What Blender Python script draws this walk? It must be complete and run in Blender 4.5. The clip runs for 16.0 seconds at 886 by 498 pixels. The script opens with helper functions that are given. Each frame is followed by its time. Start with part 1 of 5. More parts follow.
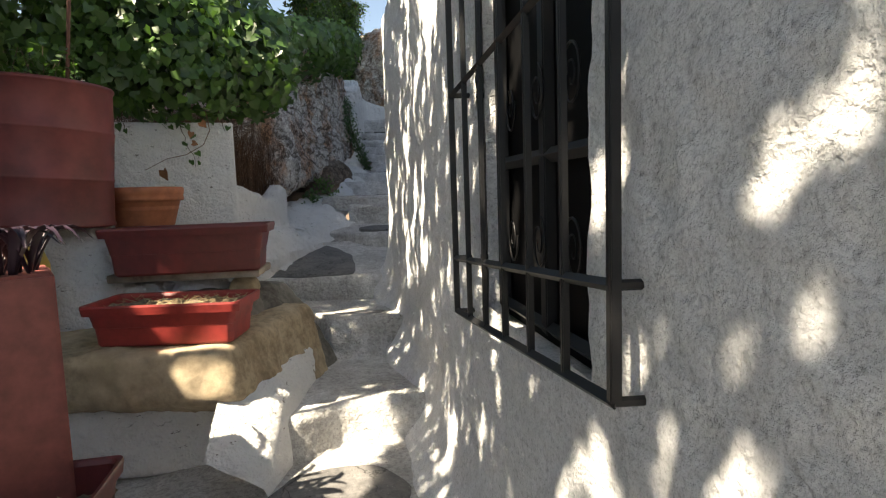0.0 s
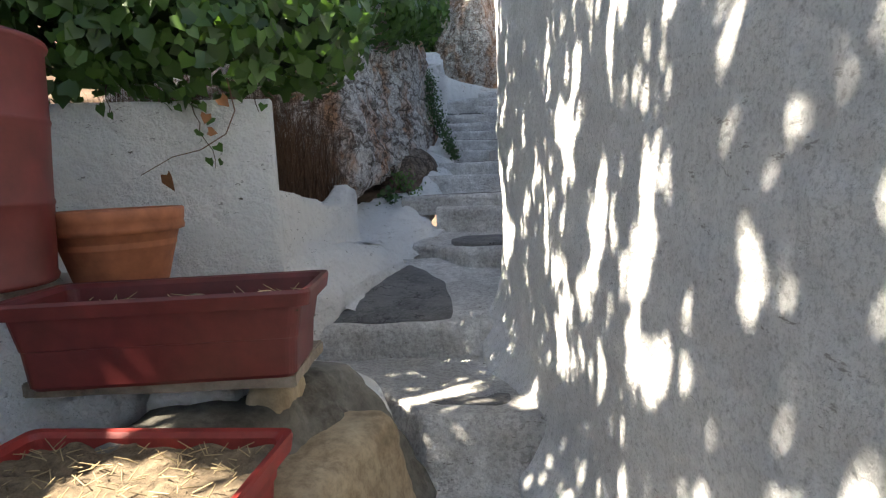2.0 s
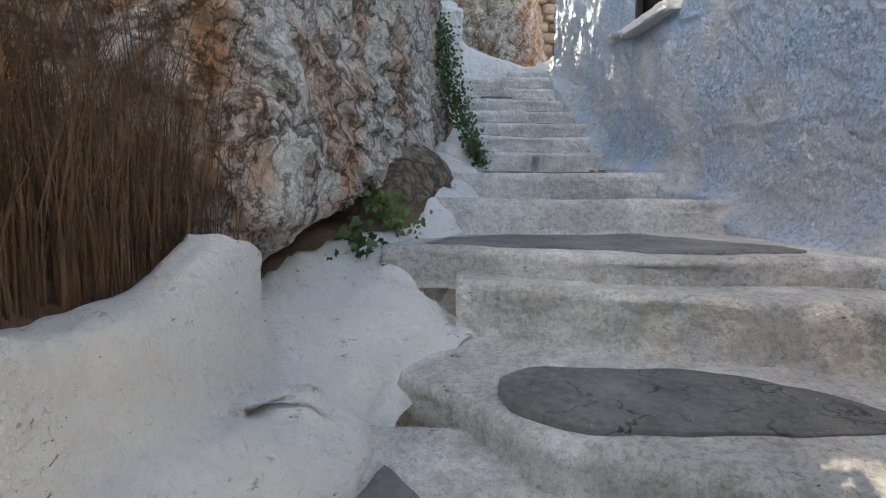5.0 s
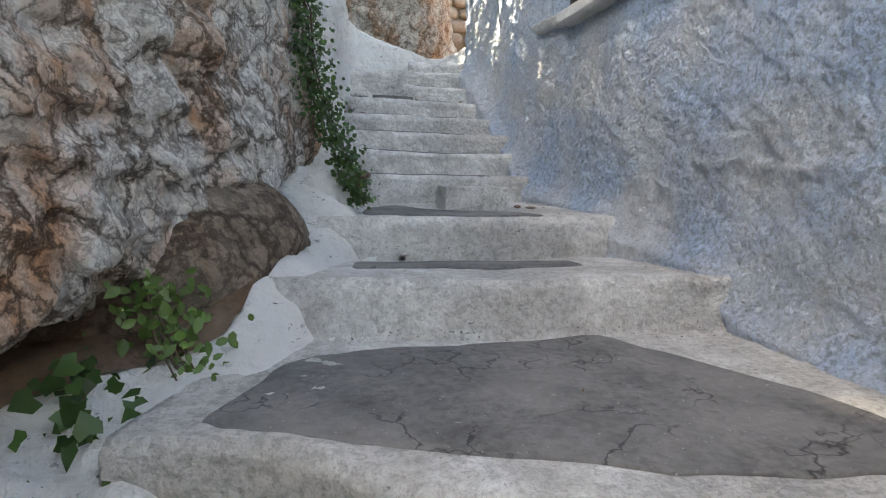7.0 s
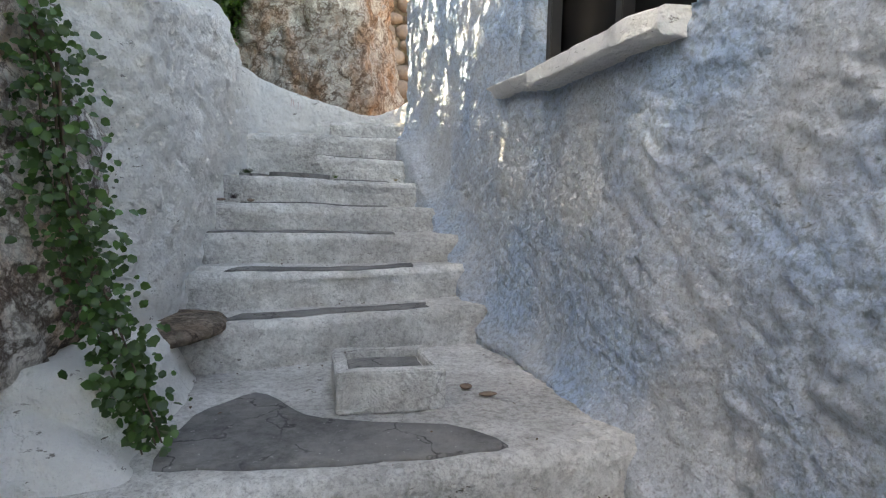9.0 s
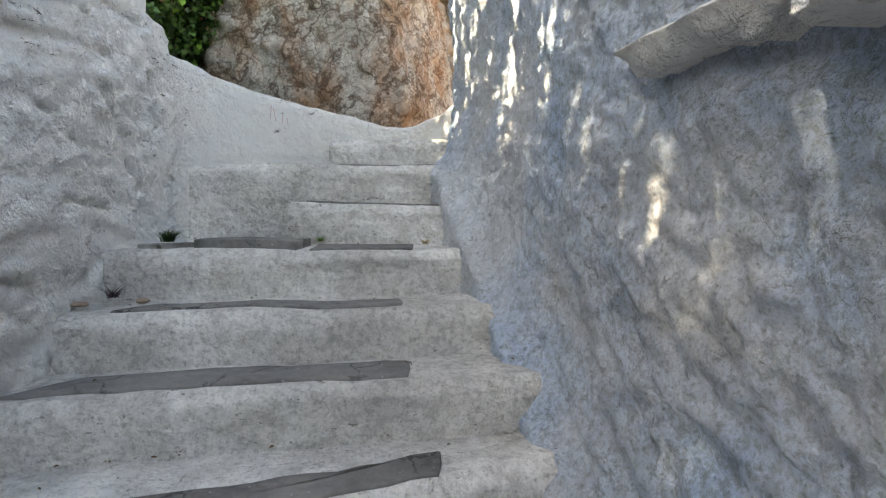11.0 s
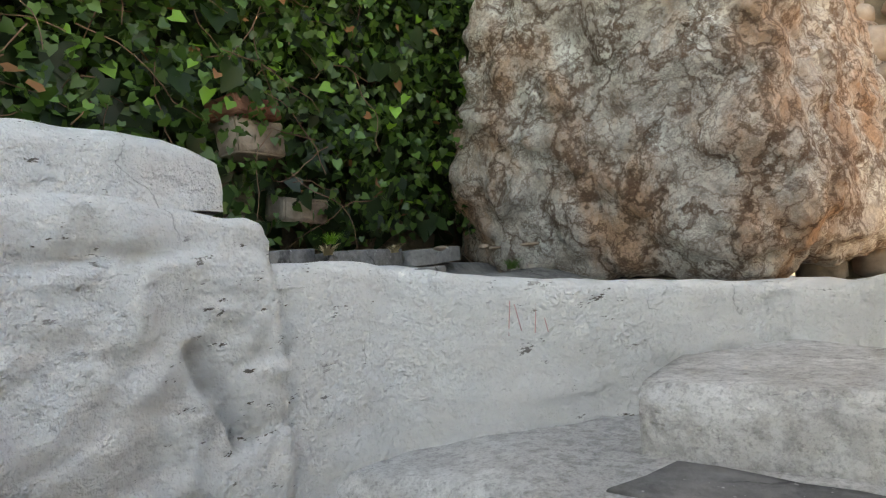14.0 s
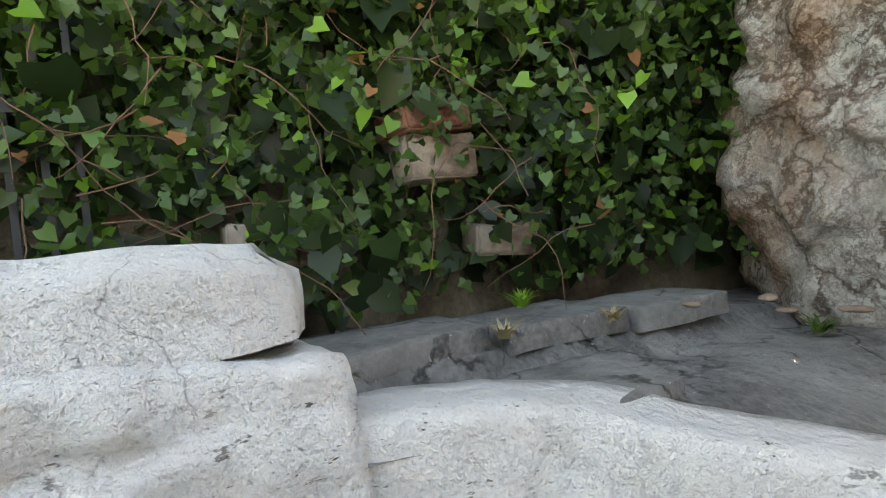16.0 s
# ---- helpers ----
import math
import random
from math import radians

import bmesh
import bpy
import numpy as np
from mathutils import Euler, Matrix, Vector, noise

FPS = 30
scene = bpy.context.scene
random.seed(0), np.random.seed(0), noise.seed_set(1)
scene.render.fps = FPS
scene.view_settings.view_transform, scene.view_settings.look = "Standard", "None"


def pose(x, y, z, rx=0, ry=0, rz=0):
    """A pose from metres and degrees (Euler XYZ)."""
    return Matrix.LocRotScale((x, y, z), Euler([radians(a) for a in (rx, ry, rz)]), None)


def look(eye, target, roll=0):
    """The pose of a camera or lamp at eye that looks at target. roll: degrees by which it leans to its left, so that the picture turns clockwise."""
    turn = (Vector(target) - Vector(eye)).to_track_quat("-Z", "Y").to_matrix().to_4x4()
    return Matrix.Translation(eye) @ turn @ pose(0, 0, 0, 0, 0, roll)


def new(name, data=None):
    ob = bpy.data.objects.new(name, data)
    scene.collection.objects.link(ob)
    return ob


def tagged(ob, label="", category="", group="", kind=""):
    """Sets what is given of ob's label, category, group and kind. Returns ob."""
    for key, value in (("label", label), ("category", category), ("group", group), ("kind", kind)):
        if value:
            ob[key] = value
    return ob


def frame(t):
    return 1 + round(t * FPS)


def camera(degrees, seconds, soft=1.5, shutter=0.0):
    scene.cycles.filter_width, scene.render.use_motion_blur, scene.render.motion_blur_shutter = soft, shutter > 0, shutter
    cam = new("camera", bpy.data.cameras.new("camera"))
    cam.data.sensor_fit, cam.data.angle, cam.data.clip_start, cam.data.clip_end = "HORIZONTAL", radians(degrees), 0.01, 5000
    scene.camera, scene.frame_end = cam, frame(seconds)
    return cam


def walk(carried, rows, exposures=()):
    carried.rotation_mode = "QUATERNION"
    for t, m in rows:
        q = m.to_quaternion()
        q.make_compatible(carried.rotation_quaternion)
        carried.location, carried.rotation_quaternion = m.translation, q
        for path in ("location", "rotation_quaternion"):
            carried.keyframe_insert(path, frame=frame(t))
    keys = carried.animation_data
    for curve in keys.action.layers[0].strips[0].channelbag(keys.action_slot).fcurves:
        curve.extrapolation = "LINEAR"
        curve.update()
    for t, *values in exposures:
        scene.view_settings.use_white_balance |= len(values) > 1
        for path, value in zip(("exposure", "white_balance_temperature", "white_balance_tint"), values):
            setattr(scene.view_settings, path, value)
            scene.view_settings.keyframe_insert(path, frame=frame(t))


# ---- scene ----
cam = camera(76.0, 16.0, 1.2)

PATH = [
    (0, (0.0, 0.0, 1.35), (0.151, 1.985, 1.157), -1.9),
    (0.5, (-0.077, 0.449, 1.336), (-0.07, 2.441, 1.151), -2.2),
    (1, (-0.142, 0.969, 1.447), (-0.203, 2.958, 1.248), -2.4),
    (1.5, (-0.228, 1.47, 1.49), (-0.325, 3.455, 1.27), -2.5),
    (2, (-0.308, 1.932, 1.518), (-0.415, 3.915, 1.281), -2.8),
    (2.5, (-0.364, 2.52, 1.514), (-0.482, 4.502, 1.274), -2.3),
    (3, (-0.445, 3.143, 1.522), (-0.574, 5.125, 1.286), -1.8),
    (5.5, (-0.653, 5.802, 1.787), (-0.712, 7.786, 1.543), 0.7),
    (6, (-0.639, 6.204, 1.868), (-0.646, 8.189, 1.628), 0.9),
    (6.5, (-0.537, 6.592, 1.963), (-0.421, 8.571, 1.701), 1.1),
    (7, (-0.434, 6.976, 2.031), (-0.196, 8.944, 1.759), 1.2),
    (7.5, (-0.36, 7.462, 2.159), (-0.058, 9.422, 1.898), 1.5),
    (8, (-0.249, 7.798, 2.308), (0.087, 9.757, 2.079), 1.5),
    (8.5, (-0.079, 8.224, 2.441), (0.273, 10.186, 2.277), 1.6),
    (9, (0.033, 8.582, 2.551), (0.384, 10.544, 2.397), 1.5),
    (11.5, (0.416, 10.868, 2.957), (0.367, 12.863, 2.824), -0.6),
    (12, (0.386, 11.199, 3.067), (0.18, 13.184, 2.947), -1.5),
    (12.5, (0.389, 11.544, 3.18), (0.03, 13.509, 3.079), -2.7),
    (13, (0.366, 11.909, 3.278), (-0.142, 13.842, 3.195), -3.6),
    (13.5, (0.282, 12.11, 3.396), (-0.489, 13.955, 3.367), -4.5),
    (14, (0.228, 12.264, 3.555), (-0.811, 13.972, 3.576), -5.9),
    (14.5, (0.156, 12.449, 3.598), (-1.102, 14.003, 3.648), -6.5),
    (15, (0.121, 12.563, 3.697), (-1.353, 13.913, 3.762), -6.8),
    (15.5, (0.015, 12.722, 3.78), (-1.617, 13.878, 3.798), -6.1),
    (16, (0.008, 12.837, 3.82), (-1.704, 13.871, 3.777), -6.2),
]
walk(cam, [(t, look(eye, target, roll)) for t, eye, target, roll in PATH],
     [(0, 2.05, 7900, 10), (1.5, 2.4, 7400, 10), (3, 2.7, 7300, 10), (5.5, 3.5, 8500, 10), (7, 3.65, 9000, 10), (9, 3.65, 9200, 10), (11.5, 3.75, 10100, 10), (12.5, 3.7, 10900, 10), (14, 3.8, 10700, 10), (16, 4.15, 10700, 10)])

# ---------------------------------------------------------------- world, sun, exposure
SUN_ELEV, SUN_AZ = 52.0, 240.0   # degrees; azimuth of the sun, clockwise from +y
world = bpy.data.worlds.new("sky")
scene.world = world
world.use_nodes = True
wn = world.node_tree
wn.nodes.clear()
sky = wn.nodes.new("ShaderNodeTexSky")
sky.sky_type = "NISHITA"
sky.sun_disc = False
sky.sun_elevation = radians(SUN_ELEV)
sky.sun_rotation = radians(SUN_AZ)
bg = wn.nodes.new("ShaderNodeBackground")
bg.inputs["Strength"].default_value = 0.065
wo = wn.nodes.new("ShaderNodeOutputWorld")
wn.links.new(sky.outputs[0], bg.inputs[0])
wn.links.new(bg.outputs[0], wo.inputs[0])
sun = new("sun", bpy.data.lights.new("sun", "SUN"))
sun.data.energy = 5.0
sun.data.angle = radians(0.53)
sun.data.color = (1.0, 0.95, 0.86)
SUN_DIR = Vector((math.sin(radians(SUN_AZ)) * math.cos(radians(SUN_ELEV)), math.cos(radians(SUN_AZ)) * math.cos(radians(SUN_ELEV)), math.sin(radians(SUN_ELEV))))
sun.matrix_world = look(SUN_DIR * 30, (0, 0, 0))


# ---------------------------------------------------------------- materials
def mat(name):
    m = bpy.data.materials.new(name)
    m.use_nodes = True
    nt = m.node_tree
    nt.nodes.clear()
    out = nt.nodes.new("ShaderNodeOutputMaterial")
    b = nt.nodes.new("ShaderNodeBsdfPrincipled")
    nt.links.new(b.outputs[0], out.inputs[0])
    return m, nt, b


def tex(nt, kind, scale, detail=6.0, rough=0.6, obj=True, stretch=None):
    """A noise or voronoi texture in metres of world space."""
    co = nt.nodes.new("ShaderNodeTexCoord" if obj else "ShaderNodeNewGeometry")
    src = co.outputs["Object"] if obj else co.outputs["Position"]
    if stretch:
        mp = nt.nodes.new("ShaderNodeMapping")
        mp.inputs["Scale"].default_value = stretch
        nt.links.new(src, mp.inputs[0])
        src = mp.outputs[0]
    n = nt.nodes.new("ShaderNodeTexNoise" if kind == "noise" else "ShaderNodeTexVoronoi")
    nt.links.new(src, n.inputs["Vector"])
    n.inputs["Scale"].default_value = scale
    if kind == "noise":
        n.inputs["Detail"].default_value = detail
        n.inputs["Roughness"].default_value = rough
        return n, n.outputs["Fac"]
    if kind == "edge":
        n.feature = "DISTANCE_TO_EDGE"
    return n, n.outputs["Distance"]


def ramp(nt, fac, stops):
    r = nt.nodes.new("ShaderNodeValToRGB")
    while len(r.color_ramp.elements) < len(stops):
        r.color_ramp.elements.new(0.5)
    for e, (p, c) in zip(r.color_ramp.elements, stops):
        e.position = p
        e.color = (*c, 1) if len(c) == 3 else c
    nt.links.new(fac, r.inputs[0])
    return r.outputs[0]


def grey(v):
    return (v, v, v)


def mix(nt, fac, a, b, mode="MIX"):
    m = nt.nodes.new("ShaderNodeMix")
    m.data_type = "RGBA"
    m.blend_type = mode
    for sock, v in ((m.inputs[0], fac), (m.inputs[6], a), (m.inputs[7], b)):
        if isinstance(v, (int, float)):
            sock.default_value = v
        elif isinstance(v, tuple):
            sock.default_value = (*v, 1)
        else:
            nt.links.new(v, sock)
    return m.outputs[2]


def bump(nt, b, pairs):
    """Chained bumps from (height, strength, distance)."""
    last = None
    for h, s, d in pairs:
        n = nt.nodes.new("ShaderNodeBump")
        n.inputs["Strength"].default_value = s
        n.inputs["Distance"].default_value = d
        nt.links.new(h, n.inputs["Height"])
        if last:
            nt.links.new(last, n.inputs["Normal"])
        last = n.outputs[0]
    nt.links.new(last, b.inputs["Normal"])


def whitewash(name, base, stain, coarse=0.5, dirt=0.45, tint=None, hollow_shade=0.3, crumple=0.5, pit=0.8, grain=25, crack=0.6, wear=1.0):
    """Many coats of lime paint over rough render: grain, patches, grey wear, hairline cracks and shade painted into the
    grain's hollows.
    """
    m, nt, b = mat(name)
    _, big = tex(nt, "noise", 1.3, 4)
    _, mid = tex(nt, "noise", 7, 8, 0.65)
    _, fine = tex(nt, "noise", 60, 6, 0.7)
    _, vor = tex(nt, "noise", grain, 5, 0.6)
    col = mix(nt, ramp(nt, mid, [(0.40, grey(0)), (0.72, grey(dirt))]), base, stain)
    if tint:
        col = mix(nt, ramp(nt, big, [(0.40, grey(0)), (0.62, grey(0.9))]), col, tint)
    col = mix(nt, ramp(nt, fine, [(0.52, grey(0)), (0.72, grey(0.6 * wear))]), col, tuple(0.42 * v for v in stain))
    # low spots of the grain bump are greyed, painting in relief shading
    hollow = mix(nt, ramp(nt, big, [(0.38, grey(0.35)), (0.6, grey(1.0))]), (0, 0, 0), ramp(nt, vor, [(0.40, grey(hollow_shade)), (0.52, grey(0))]))
    col = mix(nt, hollow, col, tuple(0.55 * v for v in stain))
    _, spots = tex(nt, "noise", 20, 4, 0.8, stretch=(0.6, 0.6, 1.7))
    _, zone = tex(nt, "noise", 2.1, 3)
    pits = mix(nt, ramp(nt, zone, [(0.42, grey(0.0)), (0.58, grey(pit))]), (0, 0, 0), ramp(nt, spots, [(0.63, grey(0)), (0.67, grey(1))]))
    col = mix(nt, pits, col, (0.16, 0.14, 0.12))
    warp = nt.nodes.new("ShaderNodeTexCoord")
    wn2 = nt.nodes.new("ShaderNodeTexNoise")
    wn2.inputs["Scale"].default_value = 3.5
    wn2.inputs["Detail"].default_value = 6
    nt.links.new(warp.outputs["Object"], wn2.inputs["Vector"])
    wa = nt.nodes.new("ShaderNodeVectorMath")
    wa.operation = "MULTIPLY_ADD"
    wa.inputs[1].default_value = (0.6, 0.6, 0.6)
    nt.links.new(wn2.outputs["Color"], wa.inputs[0])
    nt.links.new(warp.outputs["Object"], wa.inputs[2])
    vo = nt.nodes.new("ShaderNodeTexVoronoi")
    vo.feature = "DISTANCE_TO_EDGE"
    vo.inputs["Scale"].default_value = 1.6
    nt.links.new(wa.outputs[0], vo.inputs["Vector"])
    line = ramp(nt, vo.outputs["Distance"], [(0.0, grey(0.9)), (0.004 * crack, grey(0.6)), (0.008 * crack, grey(0))])
    _, gate = tex(nt, "noise", 4.3, 3)
    hair = mix(nt, ramp(nt, gate, [(0.56, grey(0)), (0.64, grey(0.55))]), (0, 0, 0), line)
    col = mix(nt, hair, col, (0.12, 0.11, 0.10))
    _, grit = tex(nt, "noise", 130, 3, 0.8)
    col = mix(nt, ramp(nt, grit, [(0.50, grey(0)), (0.70, grey(0.4 * wear))]), col, tuple(0.45 * v for v in stain))
    nt.links.new(col, b.inputs["Base Color"])
    b.inputs["Roughness"].default_value = 0.9
    b.inputs["Specular IOR Level"].default_value = 0.25
    _, ridge = tex(nt, "noise", 11, 3, 0.5, stretch=(1.0, 1.0, 1.6))
    fold = nt.nodes.new("ShaderNodeTexNoise")
    fold.noise_type = "RIDGED_MULTIFRACTAL"
    fold.inputs["Scale"].default_value = 4.0
    fold.inputs["Detail"].default_value = 5
    fold.inputs["Roughness"].default_value = 0.55
    nt.links.new(wa.outputs[0], fold.inputs["Vector"])
    bump(nt, b, [(fold.outputs["Fac"], crumple, 0.035), (mid, 0.8, 0.05 * coarse), (ridge, 0.6, 0.04 * coarse), (vor, 0.9, 0.03 * coarse), (fine, 0.8, 0.010 * coarse)])
    return m


WHITE = whitewash("whitewash", (0.87, 0.865, 0.85), (0.72, 0.705, 0.68), 0.9, 0.3, None, 0.06, 1.0, 1.0, 30, 0.6, 0.15)
HOUSE = whitewash("rough_lime_render", (0.82, 0.825, 0.83), (0.56, 0.56, 0.56), 0.8, 0.4, None, 0.15, 0.12, 0.6, 25, 0.4)
BLUE = whitewash("bluish_rough_render", (0.66, 0.705, 0.765), (0.34, 0.345, 0.35), 1.6, 0.5, (0.42, 0.575, 0.78), 0.45, 0.25, 0.6, 38, 0.5)
SANDY = whitewash("sandy_worn_wash", (0.74, 0.69, 0.62), (0.46, 0.39, 0.31), 0.9, 0.6, None, 0.2, 0.4, 1.0)
STEP = whitewash("worn_step_wash", (0.85, 0.84, 0.82), (0.36, 0.34, 0.315), 1.0, 0.75, (0.50, 0.49, 0.47), 0.42, 0.7, 1.0, 32, 0.8)


def stone_mat(name, cols, scale=3.0, cracks=0.6, rough=0.85, depth=0.03, split=0.0):
    m, nt, b = mat(name)
    _, a = tex(nt, "noise", scale, 8, 0.65)
    _, c = tex(nt, "noise", scale * 6, 8, 0.7)
    _, d = tex(nt, "noise", scale * 0.45, 3)
    n = len(cols)
    base = ramp(nt, a, [(0.30 + 0.42 * i / max(1, n - 1), cc) for i, cc in enumerate(cols)])
    base = mix(nt, ramp(nt, c, [(0.35, grey(0.55)), (0.6, grey(0))]), base, tuple(0.35 * v for v in cols[0]))
    base = mix(nt, ramp(nt, d, [(0.42, grey(0)), (0.62, grey(0.45))]), base, tuple(min(0.7, 1.25 * v) for v in cols[-1]))
    reliefs = [(a, cracks, depth), (c, cracks, depth * 0.4)]
    if split:   # a net of dark splits that comes and goes, and pale grit
        co = nt.nodes.new("ShaderNodeTexCoord")
        wv = nt.nodes.new("ShaderNodeTexNoise")
        wv.inputs["Scale"].default_value = 4.0
        wv.inputs["Detail"].default_value = 7
        nt.links.new(co.outputs["Object"], wv.inputs["Vector"])
        ad = nt.nodes.new("ShaderNodeVectorMath")
        ad.operation = "MULTIPLY_ADD"
        ad.inputs[1].default_value = (0.5, 0.5, 0.5)
        nt.links.new(wv.outputs["Color"], ad.inputs[0])
        nt.links.new(co.outputs["Object"], ad.inputs[2])
        vo = nt.nodes.new("ShaderNodeTexVoronoi")
        vo.feature = "DISTANCE_TO_EDGE"
        vo.inputs["Scale"].default_value = split
        nt.links.new(ad.outputs[0], vo.inputs["Vector"])
        line = ramp(nt, vo.outputs["Distance"], [(0.0, grey(1)), (0.012, grey(0.6)), (0.022, grey(0))])
        _, gate = tex(nt, "noise", 3.1, 4)
        base = mix(nt, mix(nt, ramp(nt, gate, [(0.44, grey(0)), (0.54, grey(0.9))]), (0, 0, 0), line), base, tuple(0.22 * v for v in cols[0]))
        _, grit = tex(nt, "noise", 75, 2, 0.5)
        base = mix(nt, ramp(nt, grit, [(0.70, grey(0)), (0.74, grey(0.6))]), base, (0.5, 0.49, 0.47))
        reliefs.append((vo.outputs["Distance"], 0.4, 0.02))
    nt.links.new(base, b.inputs["Base Color"])
    b.inputs["Roughness"].default_value = rough
    b.inputs["Specular IOR Level"].default_value = 0.3
    bump(nt, b, reliefs)
    return m


def cracked_rock(name, pale, warm, brown, scale=1.0):
    """Fractured limestone: pale faces, rust-red veins and stains, dark cracks at three sizes, lichen specks."""
    m, nt, b = mat(name)
    co = nt.nodes.new("ShaderNodeTexCoord")
    warp = nt.nodes.new("ShaderNodeTexNoise")
    warp.inputs["Scale"].default_value = 3.0 * scale
    warp.inputs["Detail"].default_value = 9
    warp.inputs["Roughness"].default_value = 0.65
    nt.links.new(co.outputs["Object"], warp.inputs["Vector"])
    add = nt.nodes.new("ShaderNodeVectorMath")
    add.operation = "MULTIPLY_ADD"
    nt.links.new(warp.outputs["Color"], add.inputs[0])
    add.inputs[1].default_value = (0.6, 0.6, 0.6)
    nt.links.new(co.outputs["Object"], add.inputs[2])

    def crack(sc, width):
        v = nt.nodes.new("ShaderNodeTexVoronoi")
        v.feature = "DISTANCE_TO_EDGE"
        v.inputs["Scale"].default_value = sc * scale
        nt.links.new(add.outputs[0], v.inputs["Vector"])
        return ramp(nt, v.outputs["Distance"], [(0.0, grey(1)), (width, grey(0))]), v.outputs["Distance"]

    c1, d1 = crack(2.4, 0.055)
    c2, d2 = crack(6.0, 0.09)
    c3, d3 = crack(17.0, 0.16)
    _, big = tex(nt, "noise", 1.1 * scale, 5, 0.55)
    _, mid = tex(nt, "noise", 5.5 * scale, 8, 0.7)
    _, fine = tex(nt, "noise", 38 * scale, 6, 0.75)
    _, patch = tex(nt, "noise", 2.3 * scale, 7, 0.65, stretch=(1.0, 1.0, 0.55))
    col = ramp(nt, mid, [(0.32, tuple(0.45 * v for v in pale)), (0.44, tuple(0.95 * v for v in pale)), (0.66, tuple(min(0.86, 1.35 * v) for v in pale))])
    col = mix(nt, ramp(nt, patch, [(0.47, grey(0)), (0.62, grey(0.85))]), col, warm)
    col = mix(nt, ramp(nt, big, [(0.60, grey(0)), (0.76, grey(0.7))]), col, brown)
    col = mix(nt, mix(nt, 0.9, (0, 0, 0), c1), col, tuple(0.35 * v for v in brown))
    col = mix(nt, mix(nt, ramp(nt, patch, [(0.35, grey(0.45)), (0.6, grey(0.95))]), (0, 0, 0), c2), col, tuple(0.5 * v for v in brown))
    col = mix(nt, mix(nt, ramp(nt, mid, [(0.4, grey(0.25)), (0.65, grey(0.8))]), (0, 0, 0), c3), col, tuple(0.45 * v for v in brown))
    col = mix(nt, ramp(nt, fine, [(0.60, grey(0)), (0.70, grey(0.6))]), col, (0.09, 0.075, 0.06))
    nt.links.new(col, b.inputs["Base Color"])
    b.inputs["Roughness"].default_value = 0.88
    b.inputs["Specular IOR Level"].default_value = 0.3
    bump(nt, b, [(mid, 1.0, 0.08), (d1, 0.4, 0.05), (d2, 0.6, 0.05), (d3, 0.5, 0.02), (fine, 0.7, 0.01)])
    return m


ROCK = cracked_rock("red_limestone", (0.80, 0.765, 0.72), (0.55, 0.26, 0.12), (0.14, 0.075, 0.042))
ROCK2 = cracked_rock("weathered_limestone", (0.72, 0.66, 0.60), (0.56, 0.32, 0.19), (0.34, 0.19, 0.12), 1.2)
LOWROCK = cracked_rock("smooth_brown_rock", (0.27, 0.22, 0.18), (0.22, 0.15, 0.105), (0.13, 0.09, 0.065), 0.8)
TAN = stone_mat("tan_stone", [(0.22, 0.16, 0.10), (0.38, 0.30, 0.20), (0.46, 0.38, 0.27)], 3.0, 0.6, 0.85, 0.02)
DARKROCK = stone_mat("dark_rough_rock", [(0.06, 0.055, 0.045), (0.13, 0.12, 0.10), (0.22, 0.21, 0.19)], 4.0, 0.9, 0.85, 0.03)
SLATE = stone_mat("grey_slate", [(0.10, 0.098, 0.098), (0.155, 0.152, 0.15), (0.21, 0.20, 0.19)], 5, 0.9, 0.75, 0.02, 3.2)
PAVE = stone_mat("grey_paving", [(0.13, 0.125, 0.12), (0.22, 0.215, 0.21), (0.33, 0.325, 0.31)], 7, 1.0, 0.85, 0.03, 2.6)
EARTH = stone_mat("dry_earth", [(0.07, 0.045, 0.03), (0.14, 0.09, 0.06), (0.20, 0.14, 0.10)], 6, 0.8, 0.95, 0.03)


def plain(name, col, rough=0.5, metal=0.0, var=0.15, scale=12):
    m, nt, b = mat(name)
    _, a = tex(nt, "noise", scale, 6)
    c = mix(nt, ramp(nt, a, [(0.35, grey(0)), (0.7, grey(1))]), col, tuple(v * (1 - 2.5 * var) for v in col))
    nt.links.new(c, b.inputs["Base Color"])
    b.inputs["Roughness"].default_value = rough
    b.inputs["Metallic"].default_value = metal
    bump(nt, b, [(a, 0.15, 0.003)])
    return m


RED = plain("faded_red_plastic", (0.30, 0.035, 0.03), 0.45)
DRUM = plain("red_painted_steel", (0.17, 0.03, 0.027), 0.5, 0.0, 0.2, 5)
TERRA = plain("terracotta", (0.38, 0.13, 0.06), 0.7)
IRON = plain("black_iron", (0.008, 0.008, 0.009), 0.5)
# Opaque near-black: the darkness of the unlit rooms is put into the colour.
DARK = plain("unlit_room_black", (0.003, 0.003, 0.0035), 0.6)
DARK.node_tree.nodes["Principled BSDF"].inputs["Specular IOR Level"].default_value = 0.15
SOIL = stone_mat("potting_soil", [(0.10, 0.075, 0.05), (0.20, 0.15, 0.10), (0.28, 0.22, 0.15)], 25, 0.8, 0.95, 0.02)


RED2 = plain("dark_red_plastic", (0.12, 0.018, 0.018), 0.42)
SALMON = plain("salmon_paint", (0.27, 0.075, 0.06), 0.6)
YELLOW = plain("faded_yellow_plastic", (0.55, 0.36, 0.06), 0.5)
PURPLE = plain("purple_leaf", (0.035, 0.018, 0.03), 0.4)
WOOD = stone_mat("weathered_wood", [(0.12, 0.09, 0.07), (0.24, 0.20, 0.16), (0.34, 0.30, 0.25)], 6, 0.5, 0.85, 0.01)
RUSTBAR = plain("rusty_iron", (0.13, 0.05, 0.03), 0.8)
FRAME = plain("dark_window_frame", (0.010, 0.010, 0.011), 0.5)
